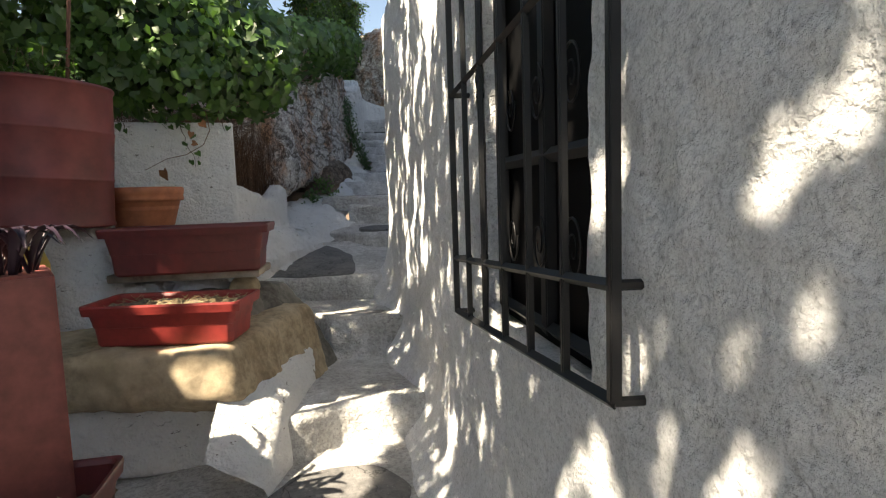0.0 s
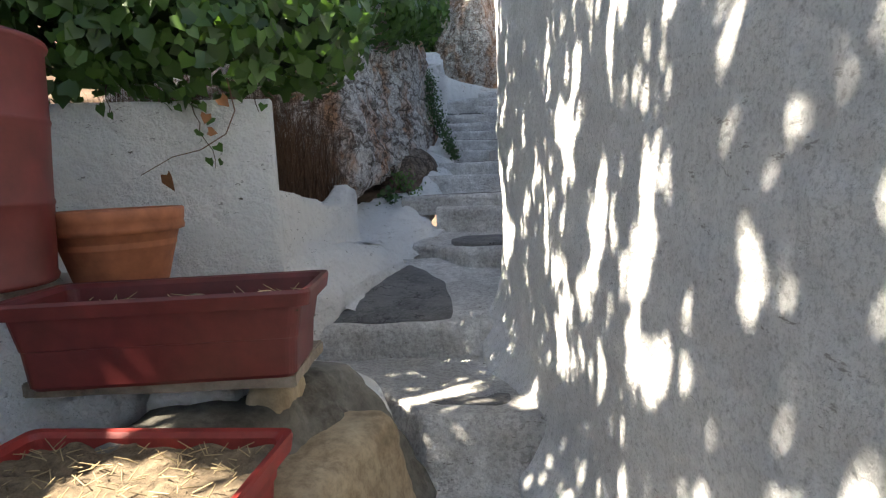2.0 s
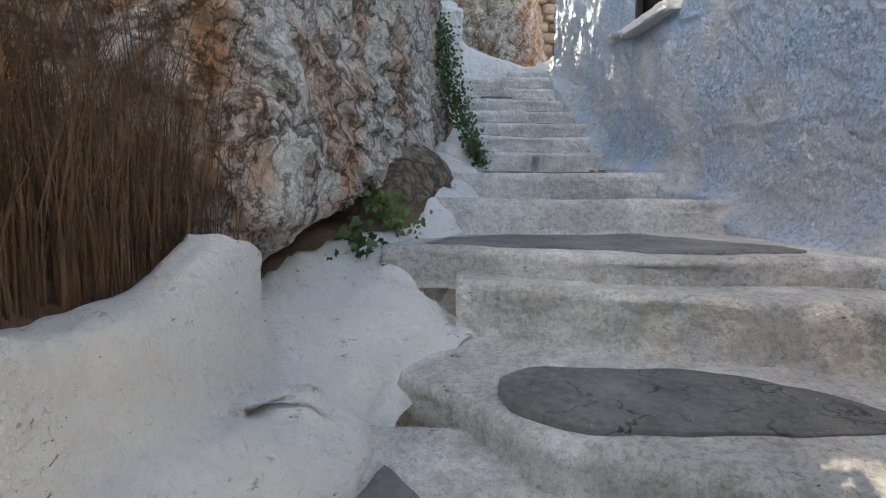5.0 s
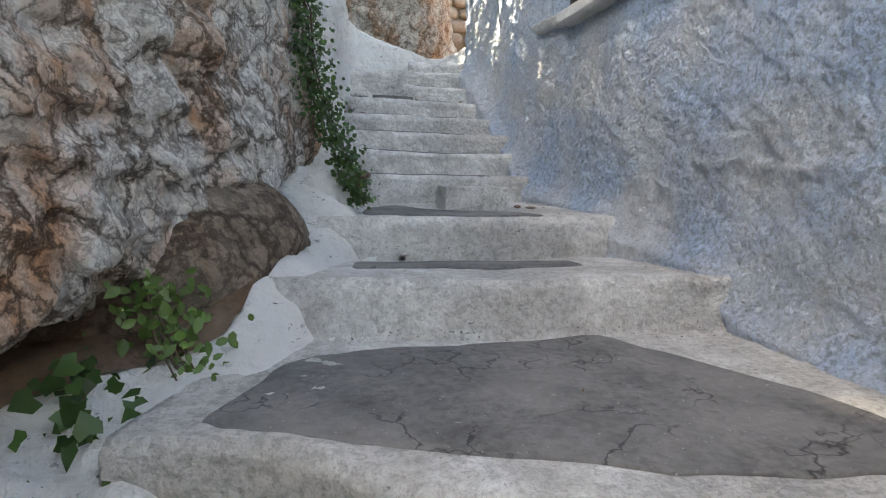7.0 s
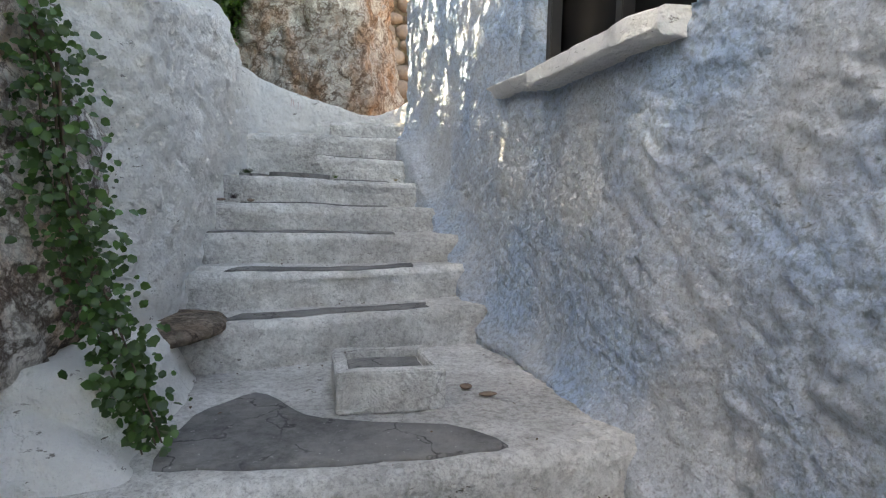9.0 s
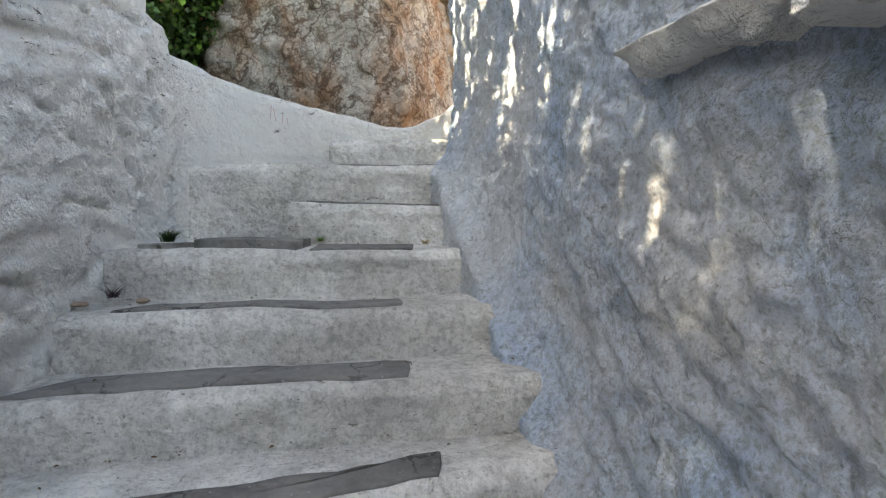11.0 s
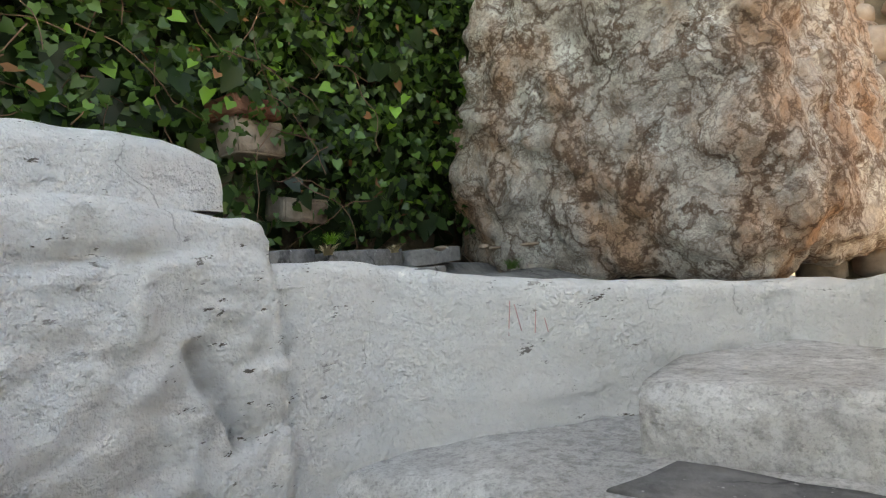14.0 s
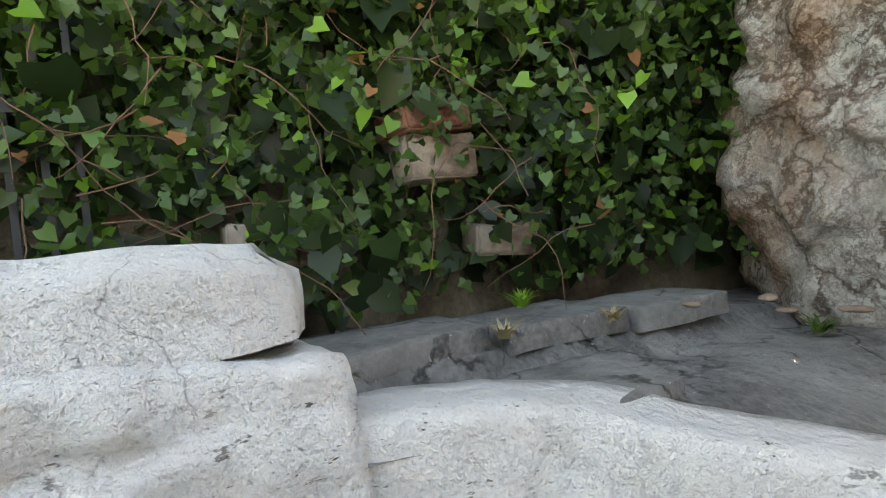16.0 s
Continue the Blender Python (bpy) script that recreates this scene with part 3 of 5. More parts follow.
SLABS = [
    # outline, level, (rise per metre, from y)
    ([(-0.75, 2.62), (-0.6, 2.95), (-0.2, 3.02), (0.02, 2.75), (-0.1, 2.35), (-0.6, 2.35)], -0.115, (0, 0)),
    ([(-1.16, 5.42), (-0.87, 5.04), (-0.52, 4.72), (-0.15, 4.7), (-0.1, 5.5), (-0.7, 5.56)], 0.38, (-0.08, 4.6)),
    ([(-1.42, 5.78), (-1.47, 6.0), (-1.14, 6.6), (-0.92, 7.2), (-0.55, 6.65), (-0.46, 5.77)], 0.55, (0.14, 5.7)),
    ([(-0.54, 7.5), (-0.4, 7.6), (0.28, 7.56), (0.62, 7.4), (0.9, 7.1), (-0.25, 7.08), (-0.5, 7.25)], 0.915, (0.07, 6.9)),
    ([(-0.9, 8.42), (-0.72, 9.0), (-0.12, 9.13), (0.52, 9.24), (0.93, 8.6), (1.0, 8.22), (0.98, 8.06), (0.8, 8.03), (0.24, 8.11), (-0.5, 8.3)], 1.37, (-0.02, 8.0)),
    ([(-0.56, 9.65), (-0.53, 9.95), (-0.04, 10.07), (0.68, 10.14), (0.66, 9.77), (0.13, 9.68)], 1.59, (-0.075, 9.25)),
    ([(-0.52, 10.25), (-0.49, 10.65), (-0.29, 10.9), (-0.09, 10.6), (0.23, 10.5), (0.44, 10.5), (0.6, 10.3), (0.03, 10.22)], 1.77, (0.02, 10.1)),
    ([(-0.5, 11.24), (-0.45, 11.4), (0.5, 11.72), (0.5, 11.6)], 2.0, (0, 0)),
    ([(-0.55, 11.55), (-0.5, 11.7), (0.45, 11.98), (0.45, 11.86)], 2.19, (0, 0)),
    ([(-0.72, 11.96), (-0.6, 12.14), (0.36, 12.3), (0.36, 12.14)], 2.36, (0, 0)),
    ([(-0.6, 12.3), (-0.5, 12.42), (0.33, 12.55), (0.34, 12.41)], 2.53, (0, 0)),
    ([(-0.03, 12.66), (-0.03, 12.84), (0.37, 12.88), (0.36, 12.71)], 2.71, (0, 0)),
    ([(-0.46, 12.66), (-0.39, 12.90), (-0.06, 12.84), (-0.08, 12.64)], 2.735, (0, 0)),
    ([(-0.66, 12.62), (-0.62, 12.8), (-0.3, 13.02), (-0.12, 13.0), (-0.45, 12.9), (-0.53, 12.62)], 2.72, (0, 0)),
    ([(-0.10, 12.97), (-0.08, 13.10), (0.48, 13.14), (0.48, 12.99)], 2.89, (0, 0)),
    ([(-0.1, 13.3), (0.0, 13.46), (0.5, 13.4), (0.5, 13.28)], 3.08, (0, 0)),
]
for k, (poly, z, sl) in enumerate(SLABS):
    slab(stairs, poly, z, sl, seed=k, material=SLATE if k not in (13,) else PAVE)

# ---------------------------------------------------------------- structure: walls
GY0, GY1, GZ0, GZ1 = 1.17, 2.05, 0.93, 2.42      # opening of the barred window
house = tagged(wall("wall_house", [(0.95, -4.0), (0.78, -2.4), (0.30, 2.1), (-0.10, 5.85), (-0.09, 5.98), (0.0, 6.08), (0.2, 6.16), (1.6, 6.7)], [-0.4, -0.4, -0.4, -0.2, 0.1, 0.3], [3.1] * 6, HOUSE, flare=0.2, flare_h=0.16, foot=[(-4, -0.12), (3.2, -0.12), (4.4, 0.13), (5.6, 0.42), (6.5, 0.62)], step=0.03, big=0.02, small=0.010, holes=[(GY0, GY1, GZ0, GZ1)]),
               "whitewashed rough rendered house wall", "wall", kind="structure")


def old_plaster(y, z):
    """Raised bands and patches where the upper wall was mended."""
    def band(a, b, v, soft=0.03):
        return max(0.0, min(1.0, (v - a) / soft)) * max(0.0, min(1.0, (b - v) / soft))
    wob = 0.05 * noise.noise(Vector((y * 4, z * 4, 3)))
    r = 0.018 * band(9.84, 10.08, y + wob) * band(1.75, 2.45, z + wob)
    r = max(r, 0.018 * band(9.36, 9.80, y + wob) * band(2.05, 2.24, z + wob))
    r = max(r, 0.015 * band(8.3, 9.40, y) * band(2.05, 2.10, z + 0.5 * wob))
    return r


WY0, WY1, WZ0, WZ1 = 10.25, 11.45, 3.2, 4.3       # opening of the upper window
wall_upper = tagged(wall("wall_upper", [(1.45, 6.4), (1.28, 8.2), (1.26, 9.5), (1.22, 10.0), (1.08, 10.4), (1.0, 11.2), (0.84, 12.0), (0.74, 12.7), (0.60, 13.2), (0.56, 13.55), (0.60, 13.75), (0.78, 13.95), (1.2, 14.3)], [0.6, 0.9, 1.1, 1.5, 2.0, 2.5], [4.75, 4.7, 4.5, 4.4, 4.3, 4.3], BLUE, flare=0.14, flare_h=0.1, foot=[(6.5, 0.95), (7.8, 1.3), (9.25, 1.4), (9.5, 1.58), (10.2, 1.62), (10.5, 1.77), (11.6, 1.85), (13.2, 3.05), (14, 3.1)], relief=old_plaster, step=0.017, big=0.03, small=0.012, grit=0.015, holes=[(WY0, WY1, WZ0, WZ1)]),
                    "bluish whitewashed wall of coarse render", "wall", kind="structure")


def left_scars(y, z):
    """Old cracks and a chipped pilaster edge on the retaining wall."""
    g = 0.0
    for y0, z0, y1, z1, d, w in ((12.92, 3.42, 13.02, 3.22, 0.03, 0.022), (12.6, 3.60, 12.95, 3.62, 0.018, 0.012), (12.0, 3.35, 12.6, 3.42, 0.012, 0.015), (12.55, 3.3, 12.75, 3.12, 0.014, 0.014), (11.6, 3.1, 12.1, 2.95, 0.012, 0.016), (12.2, 3.18, 12.42, 3.05, 0.02, 0.012), (12.75, 3.05, 12.9, 2.92, 0.018, 0.012), (12.3, 2.9, 12.6, 2.86, 0.016, 0.012), (11.3, 2.75, 11.6, 2.66, 0.016, 0.014), (11.9, 2.7, 12.15, 2.62, 0.016, 0.012), (12.1, 3.5, 12.5, 3.53, 0.02, 0.010)):
        t = max(0.0, min(1.0, ((y - y0) * (y1 - y0) + (z - z0) * (z1 - z0)) / ((y1 - y0) ** 2 + (z1 - z0) ** 2)))
        q = math.hypot(y - y0 - t * (y1 - y0) + 0.02 * noise.noise(Vector((y * 9, z * 9, 0))), z - z0 - t * (z1 - z0) + 0.02 * noise.noise(Vector((y * 9, z * 9, 5))))
        g += d * math.exp(-(q / w) ** 2)
    return -1.8 * g


wall_left = tagged(wall("wall_left", [(-0.95, 10.55), (-0.72, 10.95), (-0.7, 11.4), (-0.73, 12.4), (-0.74, 13.12)], [1.6, 1.8, 2.1, 2.4], [3.2, 3.35, 3.48, 3.6, 3.72, 3.66], WHITE, side=-1, back=0.5, step=0.018, big=0.036, small=0.018, grit=0.013, rounded=0.03, relief=left_scars),
                   "thick lumpy whitewashed retaining wall beside the stairs", "wall", kind="structure")
coping = tagged(wall("coping", [(-0.76, 12.25), (-0.76, 12.6), (-0.77, 12.98), (-0.80, 13.07), (-0.88, 13.11), (-1.2, 13.12)], [3.58, 3.66, 3.69, 3.70, 3.70], [3.78, 3.84, 3.85, 3.83, 3.82], WHITE, side=-1, back=0.4, step=0.02, big=0.012, rounded=0.035),
                "rounded whitewashed coping stone on the retaining wall", "coping", kind="structure")
parapet = tagged(wall("parapet", [(-0.76, 13.08), (-0.64, 13.41), (-0.29, 13.67), (0.22, 14.09), (0.36, 14.02), (0.56, 13.82), (0.7, 13.7)], [2.6, 2.6, 2.7, 2.8, 2.8], [3.57, 3.565, 3.50, 3.46, 3.43, 3.40, 3.375, 3.42, 3.54], WHITE, side=-1, back=0.16, step=0.022, big=0.018, small=0.010, grit=0.006, rounded=0.03),
                 "low whitewashed parapet at the head of the stairs", "wall", kind="structure")
pavement = tagged(sheet("pavement", lambda y: -2.6, lambda y: interp([(13.1, -0.72), (13.45, -0.68), (13.7, -0.35), (14.1, 0.12), (14.2, 0.5), (17, 0.9)], y), 13.0, 17.0,
                        lambda x, y: 3.505 - 0.05 * (y - 13.4) + (0.06 if x < -0.98 else 0) + lumps((x, y, 0), 0.02, 0.008, 2.0) - min(0.17, max(0, x + 0.65) * 0.30), PAVE, 0.045),
                  "grey uneven stone paving behind the parapet", "pavement", kind="structure")
terrace = tagged(sheet("terrace", lambda y: -2.6, lambda y: -0.95, 10.9, 13.05, lambda x, y: interp([(10.9, 3.36), (12.4, 3.62), (12.9, 3.78), (13.05, 3.78)], y) + lumps((x, y, 0), 0.02, 0.008), PAVE, 0.06),
                 "grey stone terrace behind the coping", "terrace", kind="structure")


# Two walls out of view, added to cut sky light in the lower lane.
wall_west_added = tagged(wall("wall_west_added", [(-4.7, -4.4), (-4.7, 4.4)], [-0.4, -0.4], [5.0, 5.0], HOUSE, step=0.12), "unseen plain whitewashed wall added to hold back sky light", "wall", kind="structure")
wall_south_added = tagged(wall("wall_south_added", [(-4.5, -4.4), (1.2, -4.4)], [-0.4, -0.4], [2.0, 2.0], HOUSE, side=-1, step=0.12), "unseen plain whitewashed wall added to hold back sky light", "wall", kind="structure")

# bank between the stairs and the boulder
def edge_x(y):
    return interp([(6.8, -1.1), (7.5, -1.02), (8.0, -0.70), (8.3, -0.87), (9.0, -0.72), (9.4, -0.66), (10.0, -0.55), (10.2, -0.5), (11.0, -0.6)], y)


def bank_z(x, y):
    e = edge_x(y)
    z = interp([(6.4, 0.58), (6.9, 0.68), (7.5, 0.86), (7.9, 1.04), (8.3, 1.19), (8.7, 1.29), (9.1, 1.42), (9.4, 1.60), (10.05, 1.58), (10.2, 1.80), (11.2, 1.86)], y)
    d = max(0.0, e - x)
    return z + interp([(8.7, 0.08), (9.5, 0.05), (10.0, 0.05), (10.3, 0.25)], y) * d + 0.13 * math.tanh(d / 0.05) - 0.10 + lumps((x, y, 0), 0.06, 0.02, 2.6)


bank_white = tagged(sheet("bank", lambda y: -2.4, lambda y: edge_x(y) + 0.10, 6.0, 11.3, bank_z, WHITE, 0.03), "lumpy whitewashed bank beside the stairs", "bank", kind="structure")

hollow_earth = tagged(sheet("earth_hollow", lambda y: -2.4, lambda y: interp([(7.4, -1.75), (8.2, -1.62), (8.63, -1.45), (8.8, -1.17), (8.98, -0.95), (9.6, -0.82), (10.0, -0.86), (10.1, -1.0)], y), 7.4, 10.1, lambda x, y: bank_z(x, y) + 0.015, EARTH, 0.04), "bare brown earth in the hollow under the boulder", "earth", kind="structure")
wall_bank = tagged(wall("wall_bank", [(-4.5, 4.75), (-2.4, 5.0), (-1.42, 5.14)], [0.2, 0.3, 0.3], [2.08, 2.05, 2.02], WHITE, side=-1, back=0.10, step=0.035, big=0.02, rounded=0.02), "peeling whitewashed wall under hanging ivy", "wall", kind="structure")
wall_ledge = tagged(wall("wall_ledge", [(-1.62, 5.20), (-1.57, 5.6), (-1.50, 6.3), (-1.45, 7.0), (-1.44, 7.45), (-1.50, 7.64), (-1.75, 7.72)], [0.3, 0.5, 0.6, 0.7], [1.55, 1.53, 1.49, 1.44, 1.40, 1.40, 1.54, 1.46, 1.42], WHITE, side=-1, back=0.15, flare=0.1, flare_h=0.3, foot=[(5, 0.6), (7.6, 0.9)], big=0.045, step=0.025, small=0.014, rounded=0.04), "lumpy whitewashed ledge below the boulder", "wall", kind="structure")
ledge_foot = tagged(wall("ledge_foot", [(-1.64, 5.21), (-1.50, 5.65), (-1.30, 6.35), (-1.09, 7.0), (-1.05, 7.2), (-1.12, 7.36), (-1.4, 7.5)], [0.3, 0.5, 0.6, 0.7], [1.10, 1.12, 1.07, 1.10, 1.02, 1.0, 0.93, 0.98, 0.95], WHITE, side=-1, back=0.38, flare=0.10, flare_h=0.10, foot=[(5, 0.72), (7.3, 0.80)], big=0.06, small=0.016, step=0.025, rounded=0.13), "bulging whitewashed foot of the ledge", "wall", kind="structure")


def foot_x(y):
    return interp([(5.7, -1.40), (6.1, -1.46), (6.7, -1.14), (7.3, -0.94)], y)


foot = tagged(sheet("bank_foot", lambda y: -1.95, foot_x, 5.70, 7.35, lambda x, y: 0.535 + 0.14 * (y - 5.7) + 0.26 * max(0, foot_x(y) - x) + lumps((x, y, 0), 0.02, 0.01, 2.2), SANDY, 0.03), "sandy worn wash between the ledge and a slate tread", "bank", kind="structure")
block = tagged(wall("bank_block", [(-1.75, 10.30), (-1.2, 10.34), (-0.72, 10.36), (-0.64, 10.40), (-0.60, 10.48), (-0.60, 10.8), (-0.66, 11.1)], [1.3, 1.5, 1.7, 1.75], [2.10, 2.07, 2.05, 2.04, 2.03, 2.04], WHITE, side=-1, back=0.5, flare=0.10, flare_h=0.14, big=0.035, small=0.012, step=0.025, rounded=0.05), "rounded whitewashed block beside a step", "block", kind="structure")

earth_bank = tagged(sheet("earth_bank", lambda y: -4.5, lambda y: -1.58, 5.4, 7.55, lambda x, y: 1.26 + 0.45 * max(0, -1.5 - x) + lumps((x, y, 0), 0.06, 0.02, 2.5), EARTH, 0.06), "dry brown earth bank behind the ledge", "bank", kind="structure")
hill = tagged(sheet("hillside", lambda y: -14.0, lambda y: interp([(-6, -3.2), (4.6, -3.2), (5.4, -3.0), (10, -3.2), (11, -2.2), (20, -2.0)], y), -6.0, 20.0,
                    lambda x, y: interp([(-6, -0.2), (3.2, 0.3), (5, 1.5), (8, 2.4), (11, 3.5), (20, 4.0)], y) + 0.30 * max(0, -3.0 - x) + lumps((x, y, 0), 0.25, 0.05, 0.6), EARTH, 0.25), "dry earth hillside beside the lane", "hillside", kind="structure")

# ---------------------------------------------------------------- boulders
boulder = tagged(planed_rock("boulder", (-2.1, 9.2, 2.5), [
    ((0.965, -0.22, 0.10), (-0.80, 10.6, 2.4)), ((0.40, 0.12, -0.91), (-0.85, 10.4, 1.90)), ((0.5, 0.0, -0.86), (-1.20, 8.87, 1.56)), ((0.35, -0.90, 0.12), (-1.55, 7.62, 1.7)),
    ((0.70, 0.70, 0.05), (-0.78, 10.85, 2.4)), ((0.1, -0.1, 1), (-2, 9, 4.0)), ((-1, 0, 0), (-4.0, 9, 2)), ((0.2, -0.70, -0.68), (-1.5, 7.72, 1.30)), ((0, 1, 0), (-2, 11.6, 3))],
    ROCK, 3, 7, 0.125), "large red and white limestone boulder leaning over the stairs", "boulder")
low_rock = tagged(rock("boulder", (-1.5, 9.72, 1.55), (0.80, 0.80, 0.56), LOWROCK, 11, 5, 10, 0.05), "smooth brown rock under the large boulder", "rock")
flat_stone = tagged(rock("stone", (-0.72, 11.2, 1.99), (0.26, 0.34, 0.07), LOWROCK, 19, 4, 6, 0.02, cut=[((0, 0, 1), 0.7)]), "flat brown stone bedded beside the steps", "stone")
boulder_2 = tagged(planed_rock("boulder", (-0.25, 15.4, 4.4), [
    ((-0.76, -0.58, 0.30), (-1.12, 14.48, 3.82)), ((-0.7, -0.6, -0.4), (-1.06, 14.48, 3.75)), ((-0.1, -0.98, -0.12), (-0.2, 14.42, 3.9)), ((0.9, -0.3, 0.1), (0.41, 14.8, 4.0)), ((0.72, -0.3, -0.62), (0.30, 14.5, 3.50)),
    ((0, 0, 1), (0, 15, 5.6)), ((0, 0, -1), (0, 15, 3.35)), ((0, 1, 0), (0, 16.4, 4)), ((-0.6, -0.5, 0.6), (-0.8, 14.6, 4.9))],
    ROCK2, 8, 7, 0.09, 1.6), "weathered red limestone boulder behind the parapet", "boulder")
tan_rock = tagged(planed_rock("stone", (-1.45, 3.55, 0.35), [((0.05, -1, 0.12), (-1.4, 2.98, 0.4)), ((0, -0.03, 1), (-1.4, 3.4, 0.585)), ((1, -0.25, 0.25), (-0.80, 3.4, 0.4)), ((-1, -0.1, 0), (-2.2, 3.5, 0.4)), ((0, 1, 0), (-1.4, 4.2, 0.4)), ((0, -0.5, -1), (-1.4, 3.1, 0.22))], TAN, 14, 6, 0.045, 2.0), "sunlit tan stone ledge carrying a planter", "stone")
dark_rock = tagged(planed_rock("stone", (-1.05, 4.1, 0.4), [((0.85, -0.25, 0.45), (-0.90, 3.85, 0.5)), ((0.2, -1, 0.25), (-1.0, 3.5, 0.5)), ((0, 0, 1), (-1.1, 4.1, 0.76)), ((-1, 0, 0), (-1.5, 4, 0.4)), ((0.2, 1, 0.1), (-1, 4.5, 0.4)), ((0, 0, -1), (-1, 4, -0.2))], DARKROCK, 17, 6, 0.05, 1.6), "dark grey rough rock beside the steps", "rock")
bank_low = tagged(rock("bank_foot", (-1.75, 3.75, 0.02), (1.15, 0.85, 0.42), WHITE, 4, 5, 5, 0.05, cut=[((0, -1, 0), 0.9), ((0, 0, 1), 0.8)]), "whitewashed foot of the planter bank", "bank", kind="structure")
bank_mid = tagged(rock("bank_stone", (-2.38, 4.12, 0.56), (0.82, 0.6, 0.76), WHITE, 5, 5, 6, 0.05, cut=[((0, 0, 1), 0.86)]), "whitewashed rock bank below the drum", "bank", kind="structure")
strip = tagged(sheet("stair_curb", lambda y: -1.0, lambda y: interp([(2.8, -0.66), (3.3, -0.62), (4.0, -0.6), (4.6, -0.72), (5.0, -0.9)], y), 2.75, 4.72,
                     lambda x, y: interp([(2.75, -0.12), (3.1, 0.16), (3.6, 0.26), (4.2, 0.36), (4.8, 0.44), (5.1, 0.42)], y) + 0.5 * max(0, -0.62 - x) + lumps((x, y, 0), 0.03, 0.008) - 0.28 * math.exp(-max(0, interp([(2.8, -0.66), (3.3, -0.62), (4.0, -0.6), (4.6, -0.72), (5.0, -0.9)], y) - x) / 0.02), WHITE, 0.03), "sloping whitewashed edge beside the lower steps", "curb", kind="structure")

# ---------------------------------------------------------------- lower landing: pots and drums
def loop(l, w, r, z, n=5):
    """A rounded rectangle at height z."""
    pts = []
    for cx, cy, a0 in ((l / 2 - r, w / 2 - r, 0), (-l / 2 + r, w / 2 - r, 90), (-l / 2 + r, -w / 2 + r, 180), (l / 2 - r, -w / 2 + r, 270)):
        for k in range(n + 1):
            a = radians(a0 + 90 * k / n)
            pts.append((cx + r * math.cos(a), cy + r * math.sin(a), z))
    return pts


def lathe_loops(loops, cap=True):
    n = len(loops[0])
    vs = [p for l in loops for p in l]
    fs = [(a * n + k, a * n + (k + 1) % n, (a + 1) * n + (k + 1) % n, (a + 1) * n + k) for a in range(len(loops) - 1) for k in range(n)]
    if cap:
        fs.append(tuple(range(n))[::-1])
    return vs, fs


def trough(l, w, h, material, m, label, soil_at=0.03, sticks=40, seed=1):
    """A balcony trough: a tapered shell with a turned-over rim, and soil with dead stalks."""
    ob = thing("planter", label, "planter", "window box planters")
    r = 0.035
    loops = [loop(l * 0.84, w * 0.76, r, 0), loop(l * 0.86, w * 0.79, r, 0.012), loop(l * 0.88, w * 0.82, r, h * 0.45), loop(l * 0.886, w * 0.83, r, h * 0.455), loop(l * 0.93, w * 0.88, r, h - 0.05), loop(l * 0.93 - 0.02, w * 0.88 - 0.02, r, h - 0.06)]
    vs, fs = lathe_loops(loops[:5])
    mesh_ob("body", vs, fs, material, ob, smooth=False)
    rim = [loop(l * 0.93, w * 0.88, r, h - 0.055), loop(l * 0.985, w * 0.97, r, h - 0.055), loop(l, w, r, h - 0.012), loop(l * 0.994, w * 0.985, r, h), loop(l * 0.95, w * 0.91, r, h - 0.004), loop(l * 0.92, w * 0.86, r, h - 0.02), loop(l * 0.90, w * 0.83, r, h - 0.12)]
    vs, fs = lathe_loops(rim, cap=False)
    mesh_ob("rim", vs, fs, material, ob, smooth=False)
    lx, ly = l * 0.91, w * 0.85
    vs, fs = grid(36, 16, lambda u, v: ((u - 0.5) * lx, (v - 0.5) * ly, h - soil_at - 0.03 + 0.03 * noise.noise(Vector((u * 9, v * 4, seed))) + 0.012 * noise.noise(Vector((u * 40, v * 18, seed)))))
    mesh_ob("soil", vs, fs, SOIL, ob, "dry crumbly soil")
    rnd = random.Random(seed)
    lines = []
    for _ in range(sticks):
        x, y = rnd.uniform(-0.45, 0.45) * lx, rnd.uniform(-0.42, 0.42) * ly
        a = rnd.uniform(0, 6.28)
        d = rnd.uniform(0.02, 0.07)
        z = h - soil_at - 0.015
        lines.append([(x, y, z), (x + d * math.cos(a), y + 0.5 * d * math.sin(a), z + rnd.uniform(0.0, 0.03))])
    tagged(stems("dry_stalk_litter", lines, 0.0018, STRAW, ob, "dead straw-coloured stalks"), kind="stuff")
    ob.matrix_world = m
    return ob


trough(0.86, 0.44, 0.235, RED, pose(-1.30, 3.33, 0.575, 0, 0, -3), "sun-faded red plastic planter with dry soil on a stone", 0.015, 140, 1)
trough(1.02, 0.42, 0.30, RED2, pose(-1.36, 3.84, 0.90, 0, 0, 5), "dark red plastic planter on a wooden plank", 0.045, 30, 2)
trough(0.62, 0.42, 0.30, RED2, pose(-1.40, 2.02, 0.06, 0, 0, 8), "small dark red planter on the landing", 0.10, 10, 3)

